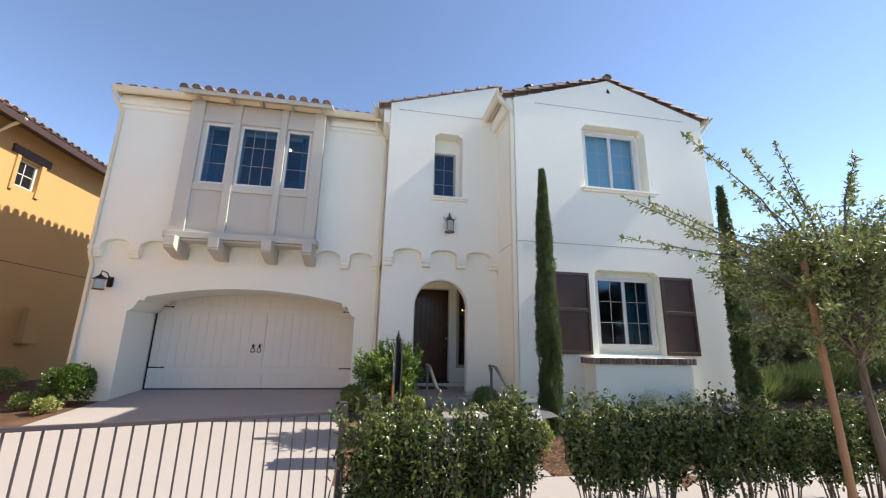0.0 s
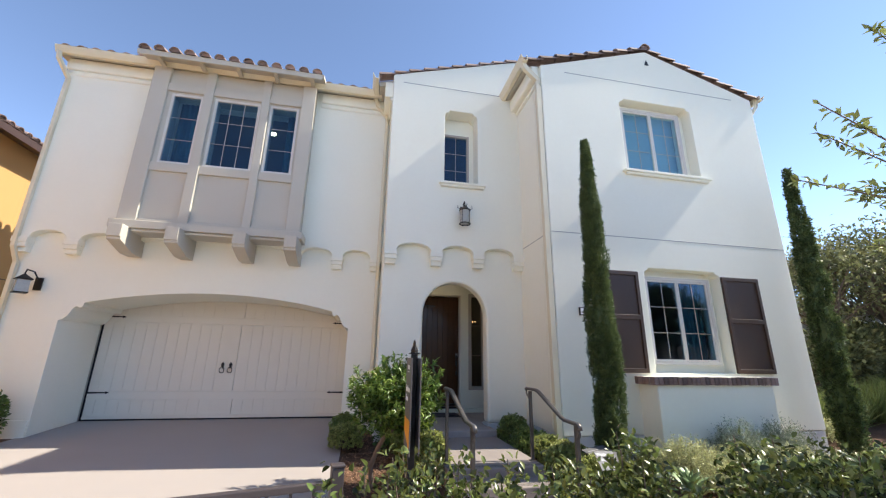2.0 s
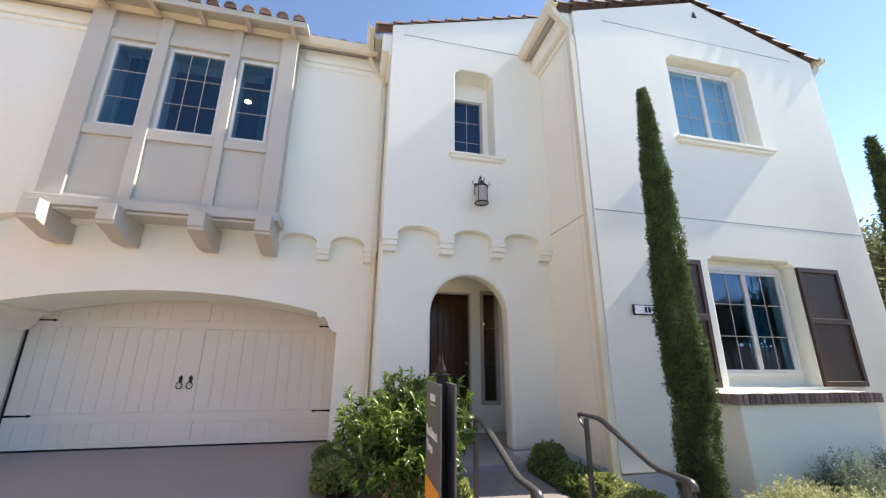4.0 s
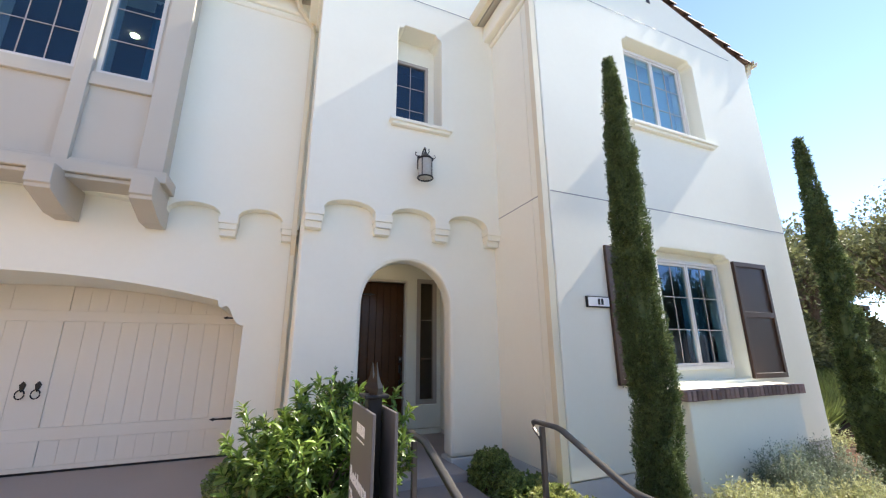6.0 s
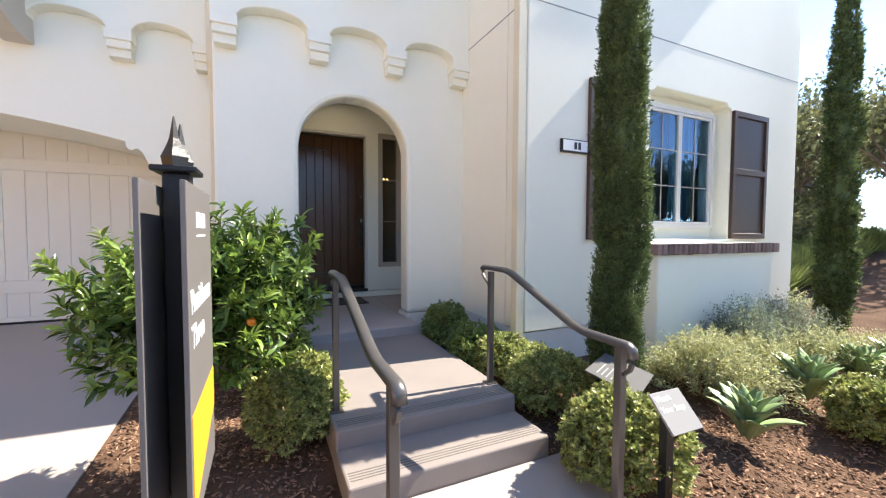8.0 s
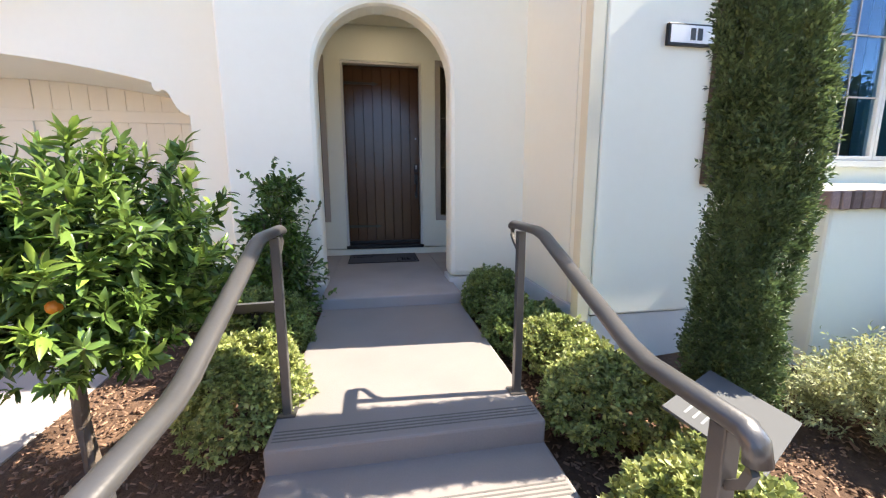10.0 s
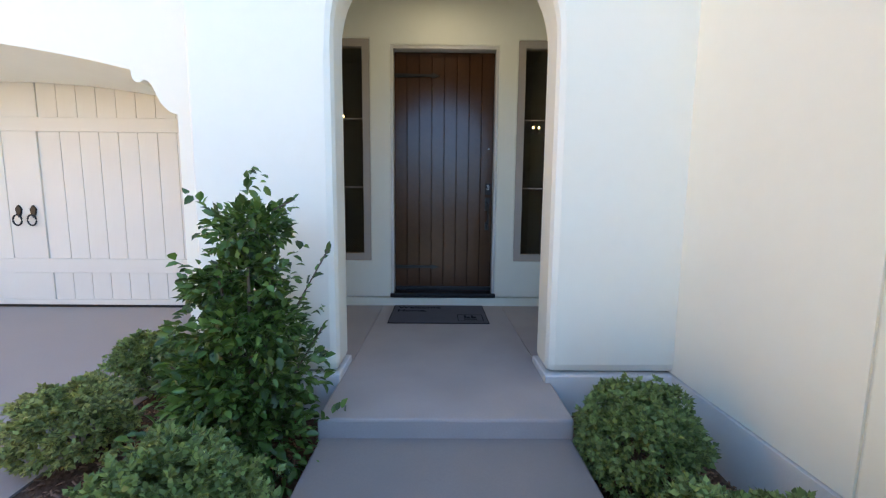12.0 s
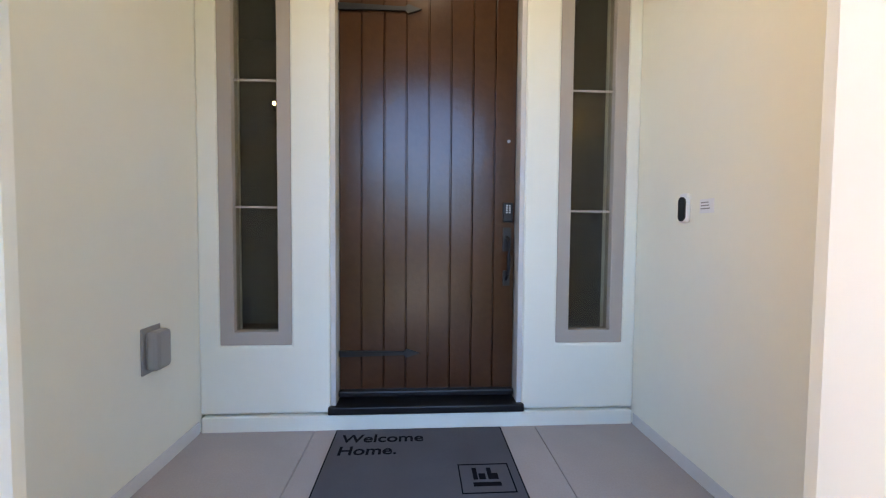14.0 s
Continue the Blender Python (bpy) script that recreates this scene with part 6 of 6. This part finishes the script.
# shrub and low plants by the driveway
bush(-5.25, 9.02, 0.37, "shrub", "dense dark green shrub beside the garage", L_DARK, n=5200, leaf=0.055, squash=1.45, group="", seed=150, z=0.56)
bush(-5.75, 8.85, 0.22, "bush", GREEN, L_BOX, n=1800, leaf=0.04, seed=151)
bush(-5.22, 8.52, 0.18, "bush", GOLD, L_VAR, n=1800, leaf=0.04, seed=152)
bush(-6.5, 8.6, 0.3, "bush", GREEN, L_BOX, n=1800, leaf=0.04, seed=153)
bush(-7.3, 10.2, 0.4, "bush", GREEN, L_BOX, n=1800, leaf=0.05, seed=154)
bush(-6.6, 7.2, 0.3, "bush", GREEN, L_BOX, n=1800, leaf=0.04, seed=155)


def mulch_chips():
    """Loose bark chips on the beds nearest the path."""
    rg = np.random.default_rng(44)
    n = 34000
    x, y = rg.uniform(0.06, 6.5, n), rg.uniform(4.3, 9.4, n)
    keep = ~((x > PX0 - 0.03) & (x < PX1 + 0.03) & (y > 6.2)) & ~((x > 1.1) & (x < 2.66) & (y < 6.3)) & (y > 5.03) & ~((x > 3.2) & (y > 7.3)) & ~((x > 0.5) & (y > 8.75))
    x, y = x[keep], y[keep]
    z = np.array([ground_z(b) + 0.05 * noise.noise((a * 1.3, b * 1.3, 0)) + 0.035 * noise.noise((a * 5, b * 5, 4)) for a, b in zip(x, y)])
    n = len(x)
    a = rg.random(n) * 6.28
    L, Wd = rg.uniform(0.005, 0.019, n), rg.uniform(0.0025, 0.0065, n)
    tilt = rg.normal(size=n) * 0.35
    ux = np.stack([np.cos(a), np.sin(a), tilt], 1) * L[:, None]
    uy = np.stack([-np.sin(a), np.cos(a), rg.normal(size=n) * 0.3], 1) * Wd[:, None]
    up = np.array([0, 0, 0.004])
    c = np.stack([x, y, z + 0.004], 1)
    v = np.stack([c - ux - uy, c + ux - uy, c + ux * 0.9 + uy, c - ux * 0.9 + uy, c - ux - uy + up, c + ux - uy + up, c + ux * 0.9 + uy + up, c - ux * 0.9 + uy + up], 1).reshape(-1, 3)
    f = np.array([[4, 5, 6, 7], [0, 1, 5, 4], [1, 2, 6, 5], [2, 3, 7, 6], [3, 0, 4, 7]])
    me = quick_mesh("bark_chips", v, (np.arange(n)[:, None, None] * 8 + f[None]).reshape(-1, 4))
    me.materials.append(CHIP)
    tagged(new("bark_chips", me), "loose reddish-brown bark chips on the beds", "mulch", kind="stuff")


mulch_chips()


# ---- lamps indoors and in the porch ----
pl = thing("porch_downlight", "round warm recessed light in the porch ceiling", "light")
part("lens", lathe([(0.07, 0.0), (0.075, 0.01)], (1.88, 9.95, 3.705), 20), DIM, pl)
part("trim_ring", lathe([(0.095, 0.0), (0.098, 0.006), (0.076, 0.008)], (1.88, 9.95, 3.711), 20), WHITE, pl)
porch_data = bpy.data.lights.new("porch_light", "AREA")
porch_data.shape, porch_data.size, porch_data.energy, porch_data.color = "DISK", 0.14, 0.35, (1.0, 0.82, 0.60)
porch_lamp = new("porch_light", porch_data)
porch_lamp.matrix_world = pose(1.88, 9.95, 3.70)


def sconce(x, y, z):
    s = thing("hall_sconce", "small warm glowing sconce in the dark hall", "lamp", group="sconces in the hall")
    part("bulb", lathe([(0.006, 0), (0.013, 0.012), (0.013, 0.026), (0.005, 0.038)], (x, y, z), 12), CANDLE, s)
    part("cup", lathe([(0.01, -0.05), (0.02, 0.0), (0.017, 0.003)], (x, y, z), 12), BLACK, s)


sconce(0.55, 12.0, 2.92)
sconce(0.80, 12.3, 2.72)
sconce(3.10, 12.0, 2.80)
sconce(3.19, 12.05, 2.81)
